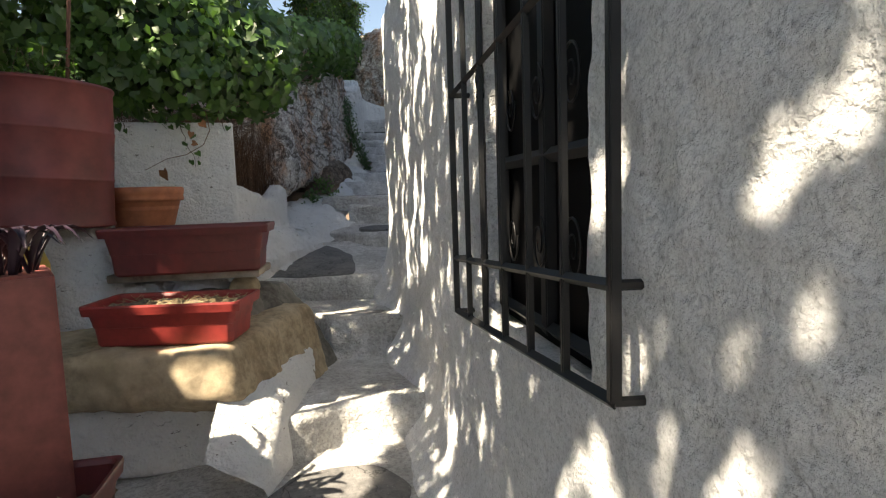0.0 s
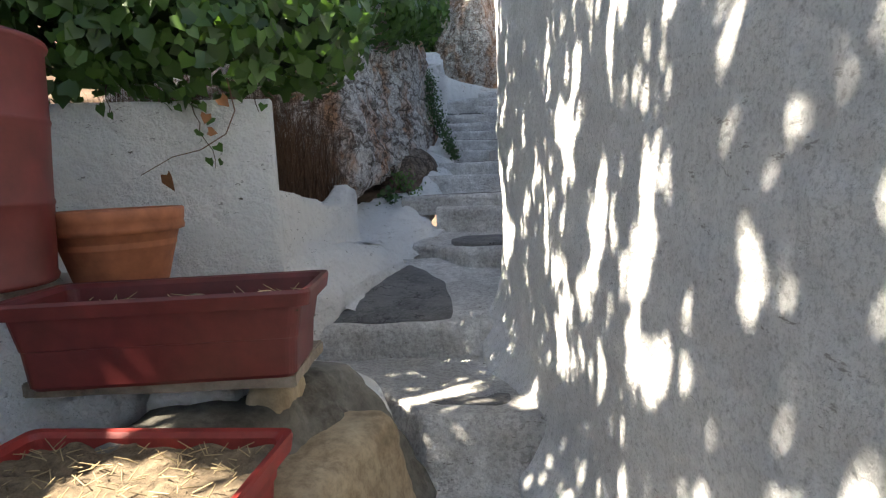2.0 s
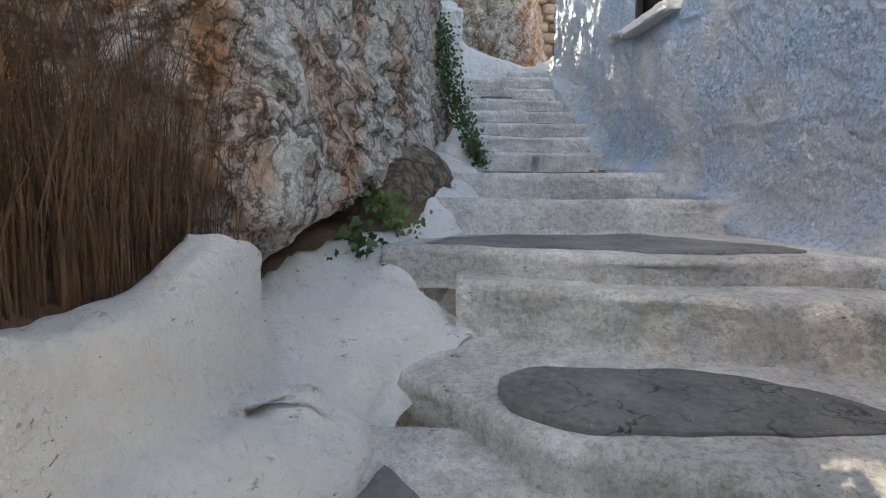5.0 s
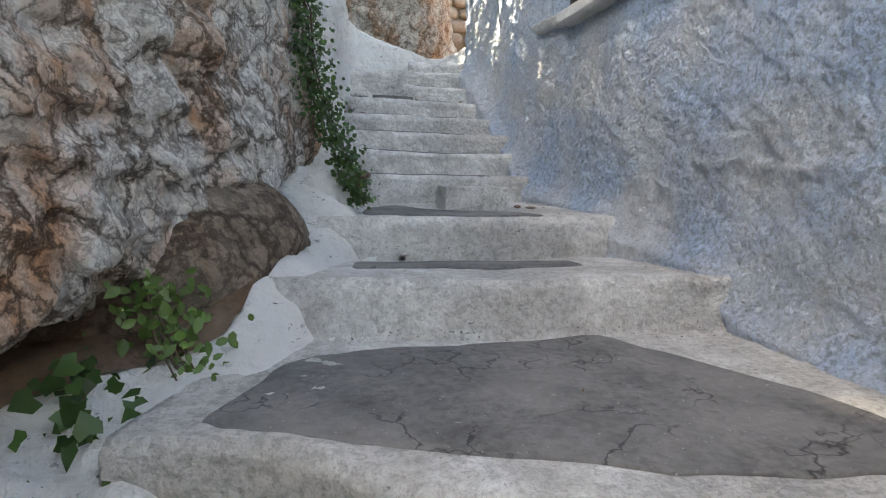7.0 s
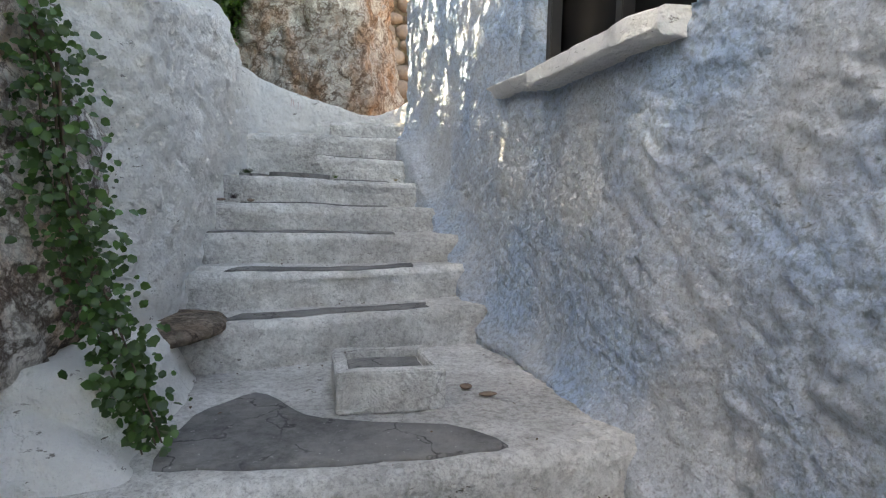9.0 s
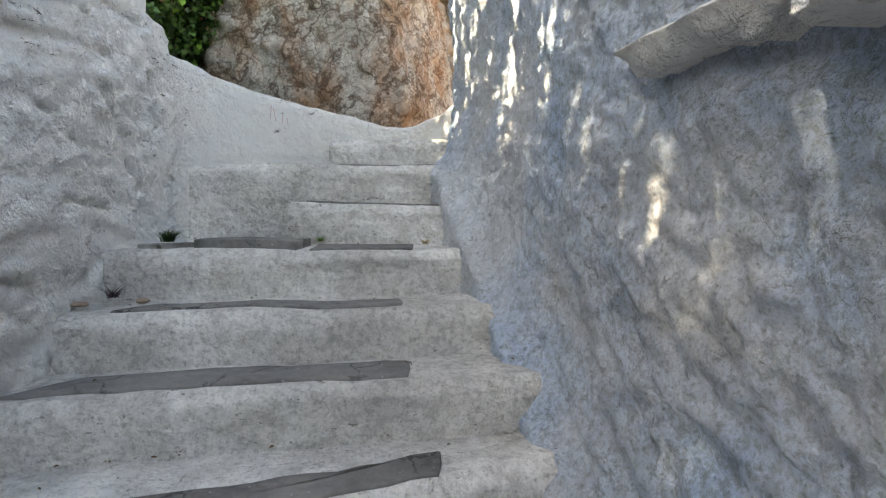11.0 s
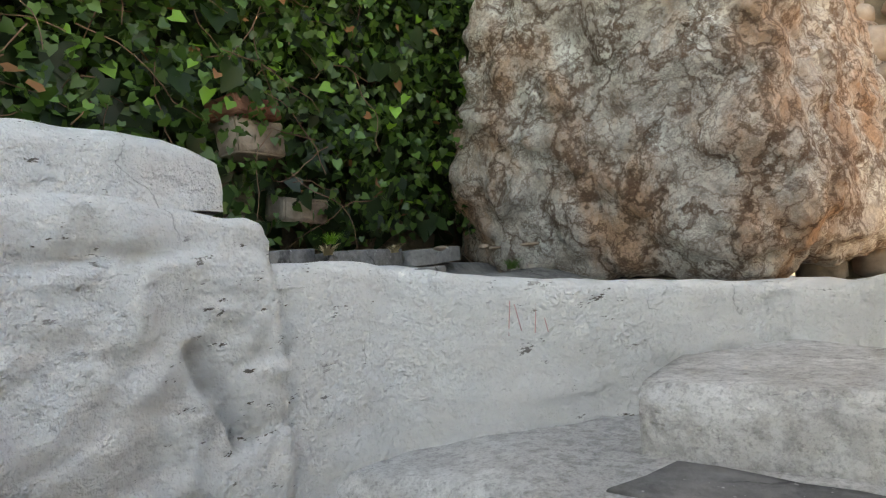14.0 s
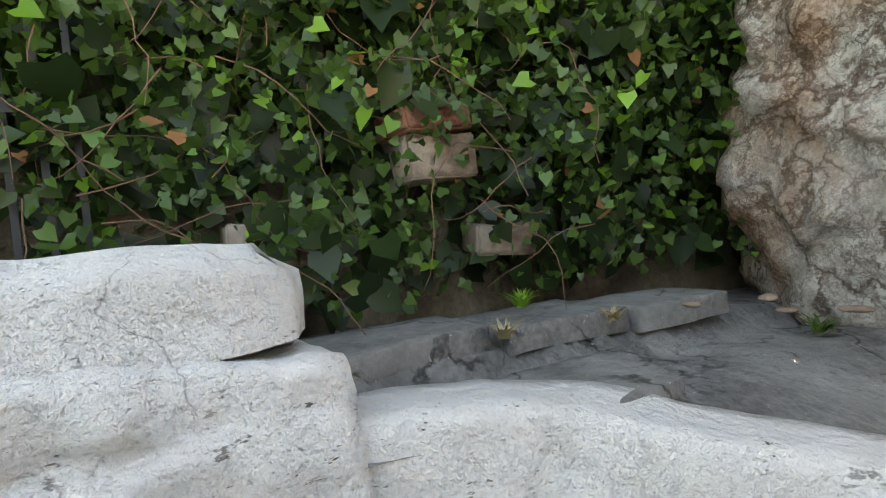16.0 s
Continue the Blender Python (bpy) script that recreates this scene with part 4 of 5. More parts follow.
plank = thing("plank", "weathered grey wooden plank under a planter", "plank")
bm = box_bm(-0.47, -0.2, 0, 0.47, 0.2, 0.05, 0.006)
bmesh.ops.subdivide_edges(bm, edges=bm.edges[:], cuts=6, use_grid_fill=True)
for v in bm.verts:
    v.co += Vector((0.012 * noise.noise(v.co * 9), 0.01 * noise.noise(v.co * 11), 0.004 * noise.noise(v.co * 17)))
part("board", bm, WOOD, plank)
plank.matrix_world = pose(-1.40, 3.93, 0.852, 0, 0, 2)
for k, (x, w) in enumerate(((-1.72, 0.34), (-1.36, 0.36), (-1.08, 0.16))):
    ob = tagged(rock("stone", (x, 3.98, 0.74), (w / 2 + 0.02, 0.2, 0.115), WHITE if k < 2 else TAN, 30 + k, 4, 3, 0.01, cut=[((1, 0, 0), 0.85), ((-1, 0, 0), 0.85), ((0, -1, 0), 0.8), ((0, 0, 1), 0.9)]), "whitewashed stone under the plank", "stone", "stones under the plank")


def turned(profile, n=40):
    """A round shell from (radius, height) pairs."""
    return lathe_loops([[(r * math.cos(2 * math.pi * k / n), r * math.sin(2 * math.pi * k / n), z) for k in range(n)] for r, z in profile])


pot = thing("flower_pot", "weathered terracotta flower pot with a ribbed rim", "flower pot")
vs, fs = turned([(0.22, 0), (0.225, 0.01), (0.295, 0.27), (0.30, 0.275), (0.325, 0.28), (0.33, 0.30), (0.325, 0.33), (0.33, 0.335), (0.333, 0.39), (0.325, 0.40), (0.305, 0.395), (0.29, 0.27), (0.28, 0.20)])
mesh_ob("body", vs, fs, TERRA, pot)
vs, fs = turned([(0.001, 0.33), (0.15, 0.33), (0.30, 0.325)])
mesh_ob("soil", vs, fs, SOIL, pot)
pot.matrix_world = pose(-1.86, 4.34, 1.14) @ Matrix.Scale(0.82, 4)

drum = thing("oil_drum", "rusty dark red steel drum reused as a planter", "drum")
R = 0.38
prof = [(R - 0.01, 0), (R + 0.006, 0.004), (R + 0.008, 0.02), (R, 0.03)]
for zr in (0.30, 0.60):
    prof += [(R, zr - 0.014), (R + 0.003, zr - 0.008), (R + 0.005, zr), (R + 0.003, zr + 0.008), (R, zr + 0.014)]
prof += [(R, 0.86), (R + 0.008, 0.868), (R + 0.012, 0.88), (R + 0.006, 0.892), (R - 0.006, 0.888), (R - 0.012, 0.86), (R - 0.014, 0.70)]
vs, fs = turned(prof, 72)
vs = [Vector(v) + Vector((v[0], v[1], 0)).normalized() * 0.010 * noise.noise(Vector(v) * 5) for v in vs]
mesh_ob("shell", vs, fs, DRUM, drum)
vs, fs = turned([(0.001, 0.80), (0.15, 0.81), (R - 0.013, 0.79)])
mesh_ob("soil", vs, fs, SOIL, drum)
rnd = random.Random(5)
st, lp, lf = [], [], []
for k in range(26):
    a, r0 = rnd.uniform(0, 6.28), rnd.uniform(0, 0.24)
    h = rnd.uniform(0.10, 0.34)
    b = rnd.uniform(0, 6.28)
    p0 = Vector((r0 * math.cos(a), r0 * math.sin(a), 0.79))
    pts = [p0 + Vector((0.25 * h * q * q * math.cos(b), 0.25 * h * q * q * math.sin(b), h * q)) for q in (0, 0.3, 0.6, 0.8, 1)]
    st.append(pts)
    for q in pts[1:]:
        for _ in range(3):
            lp.append(q + Vector((rnd.gauss(0, 0.03), rnd.gauss(0, 0.03), rnd.gauss(0, 0.02))))
stems("stem", st, 0.004, STEM, drum)
foliage("leaves", lp, [(0, 0, 1)] * len(lp), 0.06, IVY, drum, LEAF_OVAL, 3, 0.2)
part("stake", bar_bm((0.16, -0.05, 0.7), (0.19, -0.05, 1.5), 0.012), RUSTBAR, drum, "rusty upright stake")
drum.matrix_world = pose(-2.27, 3.87, 1.235, 0, 4, 0)

red_box = thing("planter_box", "salmon red painted concrete planter pillar", "planter")
part("body", box_bm(-0.3, 0, 0, 0.0, 0.42, 1.22, 0.012), SALMON, red_box)
sp, sf = [], []
rnd = random.Random(9)
lv, lfc = [], []
for k in range(34):
    a = rnd.uniform(-2.6, 1.2)
    ln = rnd.uniform(0.22, 0.46)
    root = Vector((rnd.uniform(-0.24, -0.05), rnd.uniform(0.05, 0.3), 1.2))
    w = rnd.uniform(0.012, 0.02)
    o = len(lv)
    side = Vector((-math.sin(a), math.cos(a), 0))
    for q in range(7):
        t = q / 6
        c = root + Vector((math.cos(a), math.sin(a), 0)) * ln * t * 0.75 + Vector((0, 0, 0.5 * t * (1.15 - 1.0 * t) + 0.05 * t))
        ww = w * math.sin(math.pi * (0.15 + 0.85 * t) * 0.98)
        lv += [tuple(c - side * ww), tuple(c + Vector((0, 0, -ww * 0.5))), tuple(c + side * ww)]
    for q in range(6):
        b = o + q * 3
        lfc += [(b, b + 1, b + 4, b + 3), (b + 1, b + 2, b + 5, b + 4)]
mesh_ob("strap_leaves", lv, lfc, PURPLE, red_box, "dark purple strap leaves")
red_box.matrix_world = pose(-1.285, 2.2, -0.115, 0, 0, 33)

can = thing("canister", "faded yellow plastic canister", "canister")
vs, fs = turned([(0.16, 0), (0.175, 0.02), (0.18, 0.3), (0.178, 0.52), (0.15, 0.60), (0.06, 0.64), (0.05, 0.68), (0.001, 0.68)], 28)
mesh_ob("body", vs, fs, YELLOW, can)
can.matrix_world = pose(-2.22, 3.42, 0.5)

# ---------------------------------------------------------------- barred window of the lower house
def gx(y):
    return 0.215 + (2.2 - y) * 0.1225


grille = thing("window_grille", "black wrought iron window grille with upright bars", "grille")
def gz(y, z):
    return z + 0.066 * (2.19 - y)   # the grille hangs a little out of level


ys = [2.19, 1.985, 1.78, 1.575, 1.37, 1.16, 0.95]
for k, y in enumerate(ys):
    w = 0.011 if k in (0, 6) else 0.009
    part("bar", box_bm(gx(y) - w, y - w, gz(y, 0.89), gx(y) + w, y + w, gz(y, 2.51), 0.003), IRON, grille)
for z, t in ((0.89, 0.014), (1.10, 0.012), (1.72, 0.012), (2.50, 0.014)):
    part("rail", bar_bm((gx(2.19), 2.19, gz(2.19, z)), (gx(0.95), 0.95, gz(0.95, z)), t, 4), IRON, grille)
    for y in (2.19, 0.95):
        part("bracket", bar_bm((gx(y), y, gz(y, z)), (gx(y) + 0.16, y, gz(y, z)), 0.010, 6), IRON, grille)
window_1 = thing("window_1", "dark window behind iron bars with scrolled ironwork", "window", kind="structure")


def hx(y):
    return 0.315 + (2.1 - y) * 0.1067


RZ = ((GY0 - 0.04, GZ0 - 0.04), (GY1 + 0.04, GZ0 - 0.04), (GY1 + 0.04, GZ1 + 0.04), (GY0 - 0.04, GZ1 + 0.04))
mesh_ob("reveal", [(hx(y) + 0.10, y, z) for y, z in RZ] + [(hx(y) + 0.012, y, z) for y, z in RZ], [(0, 1, 5, 4), (1, 2, 6, 5), (2, 3, 7, 6), (3, 0, 4, 7)], HOUSE, window_1, smooth=False)
# closed dark sheet in place of a shaded room
mesh_ob("unlit_room_pane", [(hx(y) + 0.085, y, z) for y, z in RZ], [(3, 2, 1, 0)], DARK, window_1, smooth=False)
for y in (GY0, (GY0 + GY1) / 2, GY1):
    part("window_frame", box_bm(hx(y) + 0.045, y - 0.03, GZ0, hx(y) + 0.08, y + 0.03, GZ1, 0.004), FRAME, window_1)
for z in (GZ0 + 0.02, 1.45, GZ1 - 0.02):
    part("window_frame", bar_bm((hx(GY0) + 0.062, GY0, z), (hx(GY1) + 0.062, GY1, z), 0.022, 4), FRAME, window_1)
for k in range(4):
    for q in range(3):
        y0, z0 = 1.12 + 0.24 * k, 1.2 + 0.42 * q
        pts = [(hx(y0) + 0.03, y0 + 0.075 * (1 - t / 46) * math.cos(0.28 * t + k), z0 + 0.085 * (1 - t / 46) * math.sin(0.28 * t + k)) for t in range(42)]
        stems("scroll", [pts], 0.004, IRON, window_1)

# ---------------------------------------------------------------- upper window
window_2 = thing("window_2", "small dark window with a cracked whitewashed sill", "window", kind="structure")


def ux(y):
    return interp([(10.0, 1.2), (10.4, 1.08), (11.2, 1.0), (12.0, 0.84)], y)


sv = []
sill_line = [(10.15, 0.0), (10.6, 0.0), (11.1, 0.0), (11.72, 0.0)]
nseg = 40
for k in range(nseg + 1):
    y = 10.27 + 1.36 * k / nseg
    x1 = ux(y)
    jig = 0.022 * noise.noise(Vector((0, y * 6, 1))) + 0.012 * noise.noise(Vector((0, y * 25, 2)))
    sv += [(x1 + 0.3, y, 3.215), (x1 - 0.10 + jig, y, 3.20), (x1 - 0.125 + jig, y, 3.185), (x1 - 0.125 + jig, y, 3.12 + jig), (x1 - 0.10, y, 3.105 + 0.5 * jig), (x1 + 0.3, y, 3.10)]
for k in range(nseg - 12, nseg + 1):   # the broken far end
    for a in (3, 4, 5):
        x0, y0, z0 = sv[k * 6 + a]
        sv[k * 6 + a] = (x0 + (0.03 if a < 5 else 0), y0, z0 + 0.035 + 0.03 * noise.noise(Vector((a, y0 * 17, 4))))
sfc = [(k * 6 + a, k * 6 + a + 1, k * 6 + a + 7, k * 6 + a + 6) for k in range(nseg) for a in range(5)]
sfc += [(0, 5, 4, 3, 2, 1), tuple(nseg * 6 + a for a in range(6))]
mesh_ob("window_sill", sv, sfc, WHITE, window_2, smooth=False)
vs = [(ux(y) + d, y, z) for d in (0.25, -0.02) for y, z in ((WY0 - 0.05, WZ0), (WY1 + 0.05, WZ0), (WY1 + 0.05, WZ1 + 0.05), (WY0 - 0.05, WZ1 + 0.05))]
mesh_ob("reveal", vs, [(0, 1, 5, 4), (1, 2, 6, 5), (2, 3, 7, 6), (3, 0, 4, 7)], BLUE, window_2, smooth=False)
# dark sheet again, with no room modelled behind it
mesh_ob("unlit_room_pane", [(ux(y) + 0.20, y, z) for y, z in ((WY0 - 0.05, WZ0), (WY1 + 0.05, WZ0), (WY1 + 0.05, WZ1), (WY0 - 0.05, WZ1))], [(3, 2, 1, 0)], DARK, window_2, smooth=False)
for y in (WY0, 10.85, WY1):
    part("window_frame", box_bm(ux(y) + 0.12, y - 0.03, WZ0, ux(y) + 0.18, y + 0.03, WZ1, 0.004), FRAME, window_2)

# concrete box on the stairs
step_box = thing("concrete_box", "small whitewashed concrete box with a sunken top", "box")
def rough_box(x0, y0, z0, x1, y1, z1):
    b = box_bm(x0, y0, z0, x1, y1, z1, 0.006)
    bmesh.ops.subdivide_edges(b, edges=b.edges[:], cuts=4, use_grid_fill=True)
    for v in b.verts:
        v.co += Vector((0.008 * noise.noise(v.co * 11), 0.008 * noise.noise(v.co * 11 + Vector((3, 0, 0))), 0.006 * noise.noise(v.co * 12)))
    return b


part("body", rough_box(0, 0, 0, 0.41, 0.37, 0.12), STEP, step_box)
for b in ((0, 0, 0.115, 0.41, 0.055, 0.16), (0, 0.315, 0.115, 0.41, 0.37, 0.16), (0, 0.05, 0.115, 0.05, 0.32, 0.159), (0.36, 0.05, 0.115, 0.41, 0.32, 0.159)):
    part("rim", rough_box(*b), STEP, step_box)
part("lid", rough_box(0.055, 0.06, 0.10, 0.355, 0.31, 0.128), SLATE, step_box, "grey cement lid")
step_box.matrix_world = pose(0.02, 10.62, 1.775, 0, 0, 4)

# ---------------------------------------------------------------- greenery
def blob_points(n, boxes, seed):
    """Random places in ellipsoid shells: boxes of centre, half-size."""
    rnd = np.random.RandomState(seed)
    out, nor = [], []
    wts = np.array([b[1][0] * b[1][1] + b[1][1] * b[1][2] + b[1][0] * b[1][2] for b in boxes])
    for k, m in enumerate((n * wts / wts.sum()).astype(int)):
        d = rnd.normal(0, 1, (m, 3))
        d /= np.linalg.norm(d, axis=1, keepdims=True)
        r = rnd.uniform(0.72, 1.06, (m, 1))
        c, h = boxes[k]
        out.append(np.array(c) + d * r * np.array(h))
        nor.append(d)
    return np.concatenate(out), np.concatenate(nor)


ivy = thing("ivy", "thick dark green ivy hanging over the bank wall", "ivy")
pts, nor = blob_points(9500, [((-3.3, 5.2, 3.5), (1.3, 0.6, 0.8)), ((-2.2, 5.6, 3.3), (1.0, 0.5, 0.7)), ((-4.3, 4.6, 3.0), (0.9, 0.7, 0.9)), ((-2.3, 5.15, 2.75), (0.95, 0.42, 0.62)), ((-1.85, 5.05, 2.36), (0.55, 0.32, 0.36)), ((-1.42, 5.7, 2.58), (0.5, 0.6, 0.45)), ((-2.6, 5.0, 2.42), (0.6, 0.3, 0.4)), ((-3.1, 5.0, 2.9), (0.9, 0.5, 0.7)), ((-1.6, 6.4, 2.95), (0.6, 0.8, 0.55))], 7)
foliage("leaves", pts, nor + np.array([0, -0.5, 0.25]), 0.092, IVY, ivy, LEAF_IVY, 7, 0.9)
# leaves behind, coloured dark to stand for shade inside the ivy
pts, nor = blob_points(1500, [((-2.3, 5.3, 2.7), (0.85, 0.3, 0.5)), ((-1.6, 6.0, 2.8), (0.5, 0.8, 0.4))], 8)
foliage("shade_tinted_inner_leaves", pts, nor, 0.12, IVY_DARK, ivy, LEAF_IVY, 8, 0.9)
pts, nor = [], []
rnd = random.Random(12)
lines = []
for x0, y0, z0, ln in ((-1.80, 5.06, 2.15, 0.5), (-2.25, 5.0, 2.15, 0.22), (-1.5, 5.1, 2.15, 0.2)):
    p = Vector((x0, y0, z0))
    line = [p.copy()]
    for q in range(int(ln / 0.05)):
        p += Vector((rnd.gauss(0, 0.015), rnd.gauss(0, 0.006) - 0.004, -0.05))
        line.append(p.copy())
        pts.append(p + Vector((rnd.gauss(0, 0.05), -0.02, rnd.gauss(0, 0.02))))
        nor.append((0, -1, 0.2))
    lines.append(line)
for line in lines:
    stems("runner", [line], 0.004, STEM, ivy)
foliage("runner_leaves", pts, nor, 0.055, IVY, ivy, LEAF_IVY, 12, 1.0, spread=1.2)

dry_line = [(-1.58, 4.98, 2.12), (-1.56, 5.0, 1.95), (-1.62, 5.0, 1.83), (-1.76, 4.98, 1.75), (-1.92, 4.98, 1.72), (-2.1, 4.97, 1.63)]
stems("runner", [dry_line], 0.004, TWIG, ivy, "bare dry brown runner")
foliage("dry_leaves", [(-1.70, 4.95, 1.92), (-1.60, 4.95, 2.0), (-1.94, 4.95, 1.60), (-1.68, 4.95, 1.84)], [(0.2, -1, 0.2)] * 4, 0.085, RUSTLEAF, ivy, LEAF_IVY, 14, 1.0)

ivy_top = thing("ivy", "sunlit ivy trailing over the top of the boulder", "ivy")
pts, nor = blob_points(3800, [((-1.35, 8.5, 3.45), (0.55, 0.9, 0.42)), ((-0.95, 9.6, 3.75), (0.45, 0.8, 0.40)), ((-1.9, 7.9, 3.3), (0.6, 0.7, 0.45)), ((-1.5, 10.2, 3.8), (0.6, 0.7, 0.4))], 17)
foliage("leaves", pts, nor + np.array([0.2, -0.4, 0.25]), 0.085, IVY, ivy_top, LEAF_IVY, 17, 0.9)


def sprig(name, label, path, n, spread, size, material, shape, seed, category="shrub"):
    """A trailing plant: a few stems along a path with leaves round them."""
    ob = thing(name, label, category)
    rnd = random.Random(seed)
    lines, pts = [], []
    for k in range(5):
        off = Vector((rnd.gauss(0, spread * 0.5), rnd.gauss(0, spread * 0.5), rnd.gauss(0, spread * 0.3)))
        lines.append([Vector(p) + off * min(1, q) for q, p in enumerate(path)])
    for k in range(n):
        u = rnd.random()
        p = lerp_line(path, u)
        w = spread * (0.5 + 0.9 * math.sin(math.pi * min(1, 0.15 + u * 0.8)))
        pts.append(p + Vector((rnd.gauss(0, w), rnd.gauss(0, w), rnd.gauss(0, w * 0.8))))
    stems("stem", lines, 0.005, STEM, ob)
    foliage("leaves", pts, [(0.5, -0.8, 0.4)] * len(pts), size, material, ob, shape, seed, 0.4)
    return ob


sprig("caper_bush", "caper bush with round leaves trailing down the wall", [(-0.90, 10.50, 3.12), (-0.84, 10.50, 2.95), (-0.82, 10.48, 2.65), (-0.75, 10.45, 2.4), (-0.63, 10.38, 2.13), (-0.51, 10.32, 1.84)], 1500, 0.046, 0.029, CAPER, LEAF_ROUND, 31)
sprig("caper_bush", "small leafy plant growing from under the boulder", [(-1.32, 8.72, 1.38), (-1.2, 8.55, 1.24), (-1.12, 8.45, 1.14)], 190, 0.065, 0.06, CAPER, LEAF_IVY, 32)
sprig("fern", "pale green fern in the shade under the boulder", [(-1.22, 9.0, 1.64), (-1.1, 8.9, 1.48), (-1.0, 8.82, 1.34)], 220, 0.055, 0.05, FERN, LEAF_OVAL, 33, "fern")

dry = thing("dry_grass", "tall dead brown grass between the ledge and the boulder", "dry grass")
rr = random.Random(81)
lv, lfc = [], []
for k in range(3400):
    y = rr.uniform(5.5, 7.75)
    x = -1.60 - 0.10 * (7.7 - y) - min(0.85, abs(rr.gauss(0, 0.5)))
    h = rr.uniform(0.45, 1.05) * (0.75 + 0.25 * (y - 5.5) / 2.2)
    a, w, ln = rr.uniform(0, 6.28), rr.uniform(0.0015, 0.004), rr.gauss(0, 0.12)
    z = 1.24 + 0.45 * max(0, -1.5 - x)
    o = len(lv)
    for t in (0, 0.35, 0.7, 1.0):
        px, py = x + ln * t * t + 0.02 * rr.gauss(0, 1) * t, y + 0.10 * rr.gauss(0, 1) * t * t
        ww = w * (1 - 0.7 * t)
        lv += [(px - ww * math.cos(a), py - ww * math.sin(a), z + h * t), (px + ww * math.cos(a), py + ww * math.sin(a), z + h * t)]
    lfc += [(o + 2 * q, o + 2 * q + 1, o + 2 * q + 3, o + 2 * q + 2) for q in range(3)]
tagged(mesh_ob("blades", lv, lfc, DRYGRASS, dry), kind="stuff")

# hedge of ivy behind the paving, its bank and the fence
bank_back = tagged(wall("wall_back", [(-1.75, 10.8), (-1.72, 12.4), (-1.68, 13.6), (-1.5, 14.6), (-1.2, 15.4)], [3.2, 3.3, 3.4, 3.4], [4.3, 4.4, 4.9, 5.2], RUBBLE, side=-1, back=0.4, step=0.05, big=0.08, small=0.03), "rough earth and rubble bank under ivy", "bank", kind="structure")
hedge = thing("ivy_hedge", "dense dark ivy hedge with dry twigs on a bank", "hedge")
rnd = np.random.RandomState(44)
n = 46000
yy = rnd.uniform(11.2, 15.0, n)
zz = 3.64 + 2.55 * rnd.beta(1.25, 1.0, n)
face = np.interp(yy, [11, 12.5, 13.4, 14.0, 14.6, 15.2], [-1.62, -1.6, -1.52, -1.36, -1.12, -0.9])
bulge = np.array([0.22 * noise.noise(Vector((0, a * 2.2, b * 2.2))) + 0.10 * noise.noise(Vector((3, a * 6, b * 6))) for a, b in zip(yy, zz)])
keep = (zz > 4.05 + 0.25 * np.array([noise.noise(Vector((1, a * 2.5, 0))) for a in yy])) | (rnd.rand(n) < 0.6)
keep &= (yy > 12.85) | (zz < 4.15) | (rnd.rand(n) < 0.85)
hollow = np.array([noise.noise(Vector((5, a * 3.1, b * 3.1))) + 0.5 * noise.noise(Vector((8, a * 7, b * 7))) for a, b in zip(yy, zz)])
keep &= (hollow > -0.10) | (rnd.rand(n) < 0.5)
pts = np.stack([face + bulge + rnd.normal(0, 0.10, n) + 0.10 * (zz - 4), yy, zz], 1)[keep]
pts[:, 0] -= np.where((pts[:, 1] < 12.9) & (pts[:, 2] > 4.0), 0.05, 0.0)
foliage("leaves", pts, np.tile([1.0, -0.35, 0.3], (len(pts), 1)), 0.036, IVY, hedge, LEAF_IVY, 45, 0.7, spread=2.4)
# second layer tinted dark, so gaps in the hedge look shaded
foliage("shade_tinted_inner_leaves", pts[::3] - np.array([0.14, 0, 0]), np.tile([1.0, -0.2, 0.2], (len(pts[::3]), 1)), 0.10, IVY_DARK, hedge, LEAF_IVY, 46, 0.9)
sel = pts[::45]
foliage("young_leaves", sel + np.array([0.06, 0, 0]), np.tile([0.6, -0.3, 0.7], (len(sel), 1)), 0.05, YOUNG, hedge, LEAF_IVY, 47, 0.3, "fresh light green leaves")
sel = pts[7::150]
foliage("dead_leaves", sel + np.array([0.05, 0, 0]), np.tile([0.8, -0.3, 0.4], (len(sel), 1)), 0.042, RUSTLEAF, hedge, LEAF_IVY, 49, 0.6, "withered orange brown leaves")
lines = []
rr = random.Random(48)
for k in range(90):
    y, z = rr.uniform(11.6, 14.2), rr.uniform(3.75, 4.7)
    x = float(np.interp(y, [11, 12.5, 13.4, 14.2], [-1.5, -1.48, -1.4, -1.2]))
    p = Vector((x, y, z))
    d = Vector((rr.gauss(0, 0.3), rr.gauss(0, 1), rr.gauss(0, 1))).normalized()
    line = [p.copy()]
    for q in range(8):
        d = (d + Vector((rr.gauss(0, 0.25), rr.gauss(0, 0.25), rr.gauss(0, 0.25) - 0.06))).normalized()
        p = p + d * 0.055
        line.append(p.copy())
    lines.append(line)
tagged(stems("twig_tangle", lines, 0.0022, TWIG, hedge, "dry reddish brown twigs"), kind="stuff")

fence = thing("fence", "rusty dark iron fence behind the hedge", "fence")
for k in range(13):
    y = 12.0 + 0.0685 * k
    part("post", box_bm(-1.585, y - 0.008, 3.62, -1.565, y + 0.008, 5.1, 0.002), IRON, fence)
for z in (4.21, 4.95):
    part("rail", box_bm(-1.59, 11.95, z - 0.01, -1.56, 12.87, z + 0.01), IRON, fence)

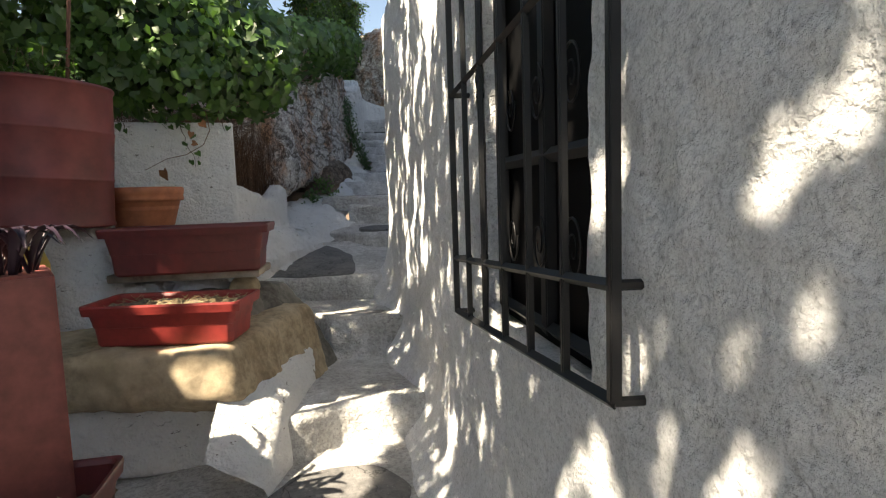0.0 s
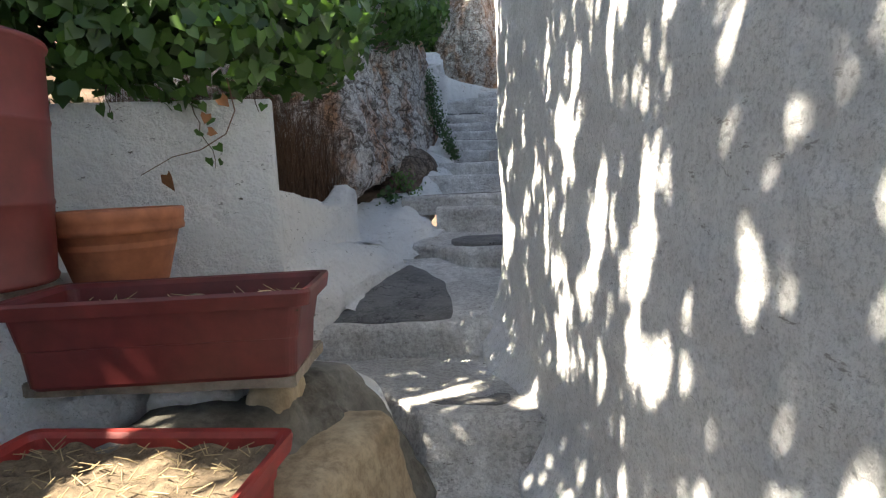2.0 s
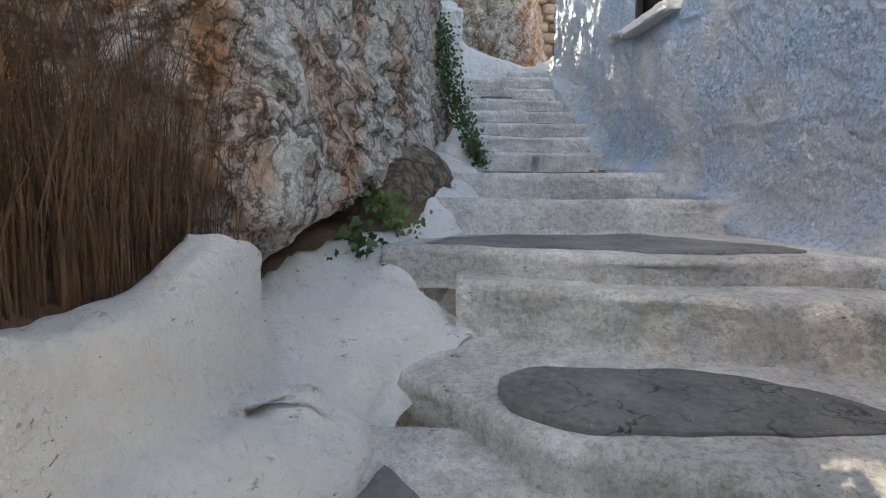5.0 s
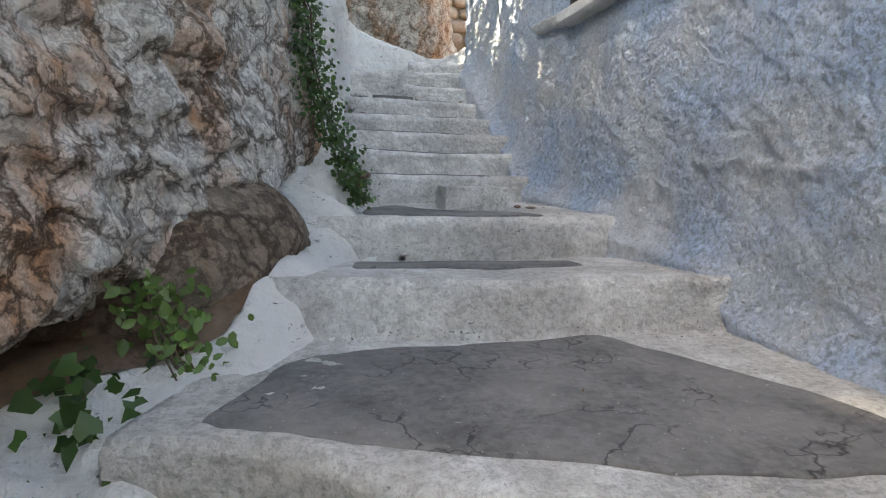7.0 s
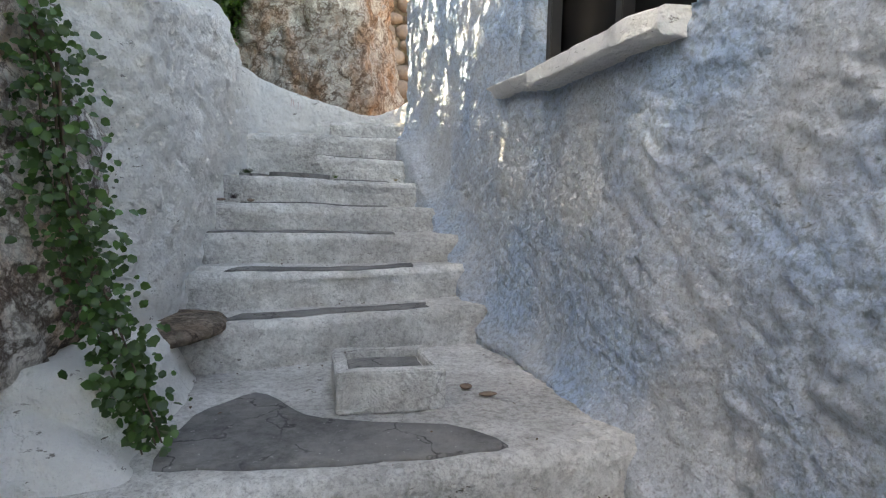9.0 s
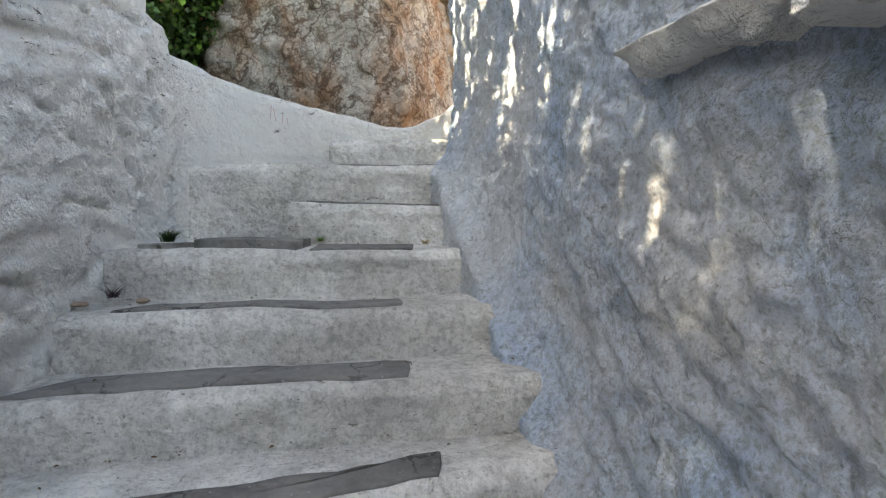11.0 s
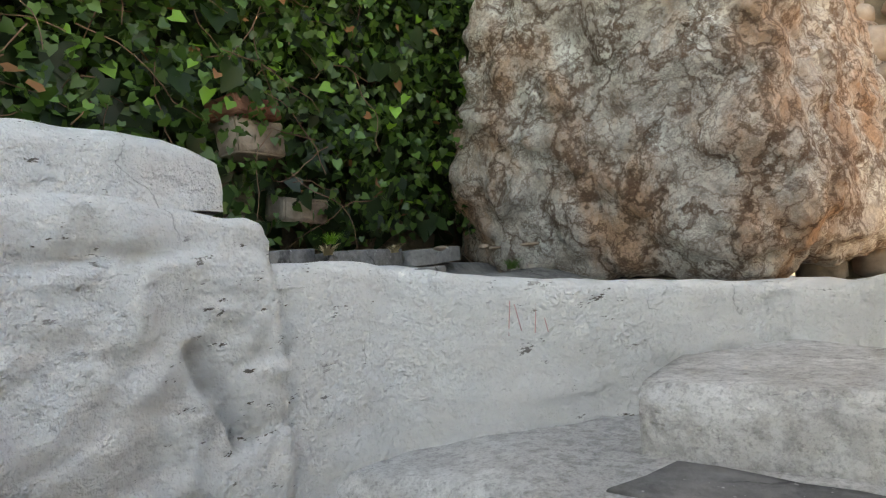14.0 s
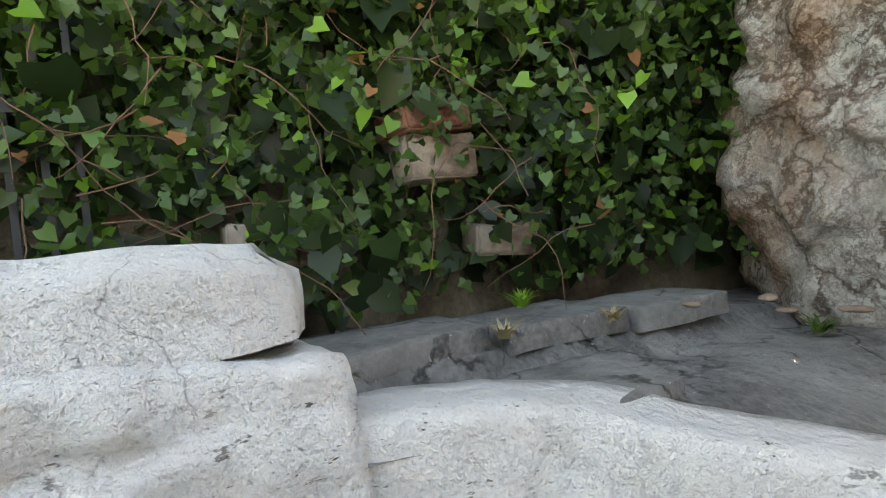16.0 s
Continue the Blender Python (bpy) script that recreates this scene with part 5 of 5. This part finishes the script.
# ---------------------------------------------------------------- unseen trees, added so that their shade falls on the lane
def tree(label, trunk, top_z, clumps, seed, size, thick, grain):
    """A tree: tapered trunk, limbs to each clump and tight twigs of leaves. clumps: centre, half-size, share covered."""
    ob = thing("tree", label, "tree")
    rnd = random.Random(seed)
    x, y, z0 = trunk
    bm = bmesh.new()
    prev = None
    for q in range(9):
        t = q / 8
        r = 0.19 * (1 - 0.55 * t)
        ring = [bm.verts.new((x + 0.15 * math.sin(t * 3) + r * math.cos(a), y + 0.1 * t + r * math.sin(a), z0 + (top_z - z0) * t)) for a in [2 * math.pi * k / 12 for k in range(12)]]
        if prev:
            for k in range(12):
                bm.faces.new((prev[k], prev[(k + 1) % 12], ring[(k + 1) % 12], ring[k]))
        prev = ring
    part("trunk", bm, STEM, ob, smooth=True)
    top = Vector((x, y + 0.1, top_z - 0.2))
    for c, h, _ in clumps:
        for k in range(3):
            e = Vector(c) + Vector((rnd.gauss(0, h[0] * 0.4), rnd.gauss(0, h[1] * 0.4), rnd.gauss(0, h[2] * 0.3)))
            m = top.lerp(e, 0.5) + Vector((rnd.gauss(0, 0.2), rnd.gauss(0, 0.2), 0.25))
            stems("limb", [[top, top.lerp(m, 0.5), m, m.lerp(e, 0.5), e]], 0.045, STEM, ob)
    rs = np.random.RandomState(seed)
    pts = []
    for c, h, cover in clumps:
        m = int(thick * math.pi * h[0] * h[1])
        a, r = rs.uniform(0, 6.283, m), np.sqrt(rs.uniform(0, 1, m))
        q = np.array(c) + np.stack([r * np.cos(a) * h[0], r * np.sin(a) * h[1], rs.uniform(-1, 1, m) * h[2]], 1)
        # sprays of leaves with open gaps between them
        gap = np.array([noise.noise(Vector((x * grain, y * grain, seed))) + 0.5 * noise.noise(Vector((x * grain * 2.1, y * grain * 2.4, seed + 9))) for x, y, _ in q])
        pts.append(q[gap > np.quantile(gap, 1 - cover)])
    pts = np.concatenate(pts)
    foliage("crown", pts, np.tile([0, 0, 1.0], (len(pts), 1)), size, TREE_LEAF, ob, LEAF_OVAL, seed, 0.3, spread=0.9)
    return ob


tree("leafy tree shading the lower lane", (-6.0, 1.0, -0.45), 4.8, [((-2.4, 2.9, 4.9), (1.0, 1.05, 0.05), 0.55), ((-2.2, 0.8, 4.9), (1.4, 1.2, 0.05), 0.83), ((-2.0, -1.2, 4.95), (1.5, 1.3, 0.05), 0.8), ((-3.0, 3.6, 4.9), (0.55, 0.55, 0.05), 0.94), ((-1.5, 4.1, 4.9), (1.0, 0.75, 0.05), 0.90), ((-1.9, -3.2, 4.9), (1.5, 1.1, 0.05), 0.75), ((-3.4, 2.3, 4.85), (0.7, 0.65, 0.05), 0.95), ((-1.6, -0.2, 5.0), (0.75, 0.65, 0.05), 0.7),
     ((-4.4, 2.6, 4.9), (0.6, 0.45, 0.05), 0.7), ((-4.35, 3.6, 4.95), (0.85, 0.7, 0.05), 0.95), ((-4.3, -0.8, 4.8), (1.2, 1.5, 0.08), 0.85)], 61, 0.11, 1300, 4.6)
# Added high up along the sun's line: blocks sun, leaves most sky open.
tree("unseen very tall leafy tree added to shade the stairs", (-13.0, 5.0, -0.45), 17.6, [((-10.2, 2.1, 18.0), (2.0, 2.0, 0.15), 0.97), ((-10.1, 4.5, 18.2), (2.2, 2.0, 0.15), 0.96), ((-10.7, 6.5, 18.4), (1.15, 1.5, 0.15), 0.965), ((-11.9, 3.5, 18.8), (1.5, 2.4, 0.15), 0.95), ((-9.7, 9.2, 18.7), (1.3, 1.0, 0.12), 0.86), ((-11.6, 6.7, 18.6), (1.6, 1.6, 0.15), 0.96),
     ((-9.3, 3.5, 17.8), (1.1, 1.9, 0.15), 0.95), ((-12.0, 1.0, 18.4), (1.6, 1.6, 0.15), 0.97), ((-13.3, 0.2, 18.4), (1.5, 1.5, 0.15), 0.97)], 62, 0.15, 600, 3.6)

# Added low crown with small gaps for crisp sun slivers on the upper wall.
tree("unseen small leafy tree added above the terrace to dapple the wall", (-3.0, 10.6, 3.2), 6.2, [((-1.5, 11.0, 6.5), (0.85, 0.9, 0.04), 0.88), ((-1.2, 12.3, 6.5), (0.9, 0.7, 0.04), 0.90), ((-2.0, 9.8, 6.5), (0.8, 0.6, 0.04), 0.92)], 63, 0.07, 1900, 6.5)

# stone wall behind the second boulder
wall_stone = thing("wall_stone", "rubble stone wall behind the boulder", "wall", kind="structure")
part("core", box_bm(0.35, 15.75, 3.2, 2.6, 16.1, 6.0), RUBBLE, wall_stone)
rnd = random.Random(77)
z = 3.2
while z < 5.9:
    h = rnd.uniform(0.13, 0.24)
    x = 0.3 + rnd.uniform(-0.1, 0)
    while x < 2.5:
        w = rnd.uniform(0.18, 0.42)
        rock("stone", (x + w / 2, 15.74, z + h / 2), (w / 2 * 1.12, 0.10, h / 2 * 1.14), RUBBLE_STONE, rnd.randint(1, 999), 2, 4, 0.015, parent=wall_stone, cut=[((1, 0, 0), 0.85), ((-1, 0, 0), 0.85), ((0, 0, 1), 0.85), ((0, 0, -1), 0.85), ((0, -1, 0), 0.8)])
        x += w
    z += h

# ---------------------------------------------------------------- small things
for k, (x, y, z, a, b, c) in enumerate(((-1.42, 13.68, 4.15, 0.07, 0.13, 0.035), (-1.45, 13.70, 4.05, 0.08, 0.12, 0.065), (-1.56, 13.25, 3.85, 0.09, 0.13, 0.06), (-1.48, 13.95, 3.80, 0.08, 0.10, 0.05))):
    lump = tagged(part("brick" if k == 0 else "stone", rough_box(-a, -b, -c, a, b, c), BRICK if k == 0 else RUBBLE_STONE, smooth=True), "broken red brick lodged in the ivy bank" if k == 0 else "rough grey stone lodged in the ivy bank", "brick" if k == 0 else "stone")
    lump.matrix_world = pose(x, y, z, 4 - 3 * k, 5 * k - 6, 12 - 9 * k)

# flags and kerb of the paving
for k, (poly, z) in enumerate((([(-1.0, 13.1), (-1.02, 13.55), (-1.32, 13.6), (-1.35, 13.12)], 3.60), ([(-1.0, 13.58), (-0.98, 13.95), (-1.3, 14.0), (-1.32, 13.62)], 3.585), ([(-0.97, 13.98), (-0.93, 14.3), (-1.2, 14.35), (-1.28, 14.02)], 3.57),
                               ([(-0.62, 13.45), (-0.64, 13.7), (-0.92, 13.85), (-0.94, 13.4)], 3.507))):
    slab(pavement, poly, z, seed=200 + k, material=PAVE, name="flagstone", thick=0.06, inset=0.012)

for k, (x, y, z) in enumerate(((-0.55, 12.42, 2.54), (-0.72, 12.35, 2.54), (0.62, 10.75, 1.785), (0.55, 10.85, 1.785), (-0.72, 14.2, 3.55), (-0.6, 14.25, 3.55), (-0.82, 14.3, 3.56), (-0.9, 14.1, 3.57))):
    tagged(rock("pebble", (x, y, z + 0.012), (0.024 + 0.008 * (k % 3), 0.020, 0.010), RUBBLE_STONE, 120 + k, 3, 12, 0.006), "small loose grey stone on the ground", "stone", "loose pebbles")


def tuft(name, label, at, n, length, material, seed, category="weed", flat=0.5):
    """A tuft of thin blades or a small weed."""
    ob = thing(name, label, category)
    rnd = random.Random(seed)
    vs, fs = [], []
    for _ in range(n):
        a = rnd.uniform(0, 6.28)
        ln = length * rnd.uniform(0.5, 1.1)
        c, sn = math.cos(a), math.sin(a)
        w = 0.03 * length + 0.001
        base = Vector((0.12 * length * rnd.gauss(0, 1), 0.12 * length * rnd.gauss(0, 1), 0))
        o = len(vs)
        for t in (0.0, 0.4, 0.75, 1.0):
            p = base + Vector((c, sn, 0)) * ln * t * flat * (0.6 + 0.6 * t) + Vector((0, 0, ln * t * (1 - 0.35 * t)))
            ww = w * (1 - t) + 0.0006
            vs += [tuple(p + Vector((-sn, c, 0)) * ww), tuple(p - Vector((-sn, c, 0)) * ww)]
        fs += [(o + 2 * q, o + 2 * q + 1, o + 2 * q + 3, o + 2 * q + 2) for q in range(3)]
    tagged(mesh_ob("foliage", vs, fs, material, ob), kind="stuff")
    ob.location = at
    return ob


tuft("weed", "small dark leafy weed at the foot of the wall", (-0.64, 12.84, 2.73), 90, 0.075, IVY_DARK, 1, flat=0.9)
tuft("weed", "withered black weed at the end of a step", (-0.66, 12.45, 2.56), 40, 0.06, PURPLE, 2, flat=0.9)
tuft("weed", "withered dark weed on a step", (-0.28, 10.08, 1.54), 40, 0.05, PURPLE, 3, flat=0.9)
tuft("grass_tuft", "dry yellowed grass tuft between paving stones", (-0.97, 13.56, 3.59), 60, 0.05, STRAW, 4, "grass", 0.8)
tuft("grass_tuft", "dry grass tuft between paving stones", (-0.94, 13.86, 3.58), 50, 0.045, STRAW, 5, "grass", 0.8)
tuft("weed", "fresh green weed at the foot of the boulder", (-0.75, 14.40, 3.47), 70, 0.06, FERN, 6, flat=0.8)
tuft("weed", "fresh green weed below the ivy", (-1.08, 13.7, 3.63), 60, 0.06, YOUNG, 7, flat=0.9)
tuft("moss", "yellow moss in the corner of a step", (0.42, 12.82, 2.72), 60, 0.03, STRAW, 8, "moss", 0.9)
tuft("moss", "green moss in a joint of the step", (-0.02, 12.86, 2.73), 60, 0.03, FERN, 9, "moss", 0.9)

# fallen leaves and crumbs that gather under the risers
rnd = random.Random(300)
pts, nor = [], []
for front, back, z, *_ in STEPS[3:15]:
    for _ in range(85):
        u = rnd.random()
        w = rnd.choice((1.0, 1.05, 1.1, 1.12, 1.14, rnd.random()))
        p = lerp_line([Vector((*q, 0)) for q in front], u).lerp(lerp_line([Vector((*q, 0)) for q in back], u), w * 0.8)
        pts.append((p.x, p.y, z + 0.022))
        nor.append((0, 0, 1))
litter = foliage("leaf_litter", pts, nor, 0.014, LITTER, None, LEAF_OVAL, 300, 0.0, spread=0.5)
tagged(litter, "scattered dry brown leaf litter on the steps", "leaf litter", kind="stuff")

# faint red marks scrawled on the parapet
scrawl = thing("scrawl", "faint red paint strokes on the parapet", "graffiti")
e1, e2 = Vector((-0.65, 13.41, 0)), Vector((0.22, 14.09, 0))
ud = (e2 - e1).normalized()
nd = Vector((ud.y, -ud.x, 0))
for k, (u, z0, z1) in enumerate(((0.30, 3.33, 3.42), (0.335, 3.34, 3.41), (0.37, 3.33, 3.42), (0.405, 3.33, 3.40), (0.44, 3.34, 3.41))):
    p = e1 + ud * u + nd * 0.012
    bmx = bar_bm((p.x, p.y, z0), (p.x + 0.012 * ud.x * (-1) ** k, p.y + 0.012 * ud.y * (-1) ** k, z1), 0.0016, 5)
    part("stroke", bmx, PINK, scrawl)
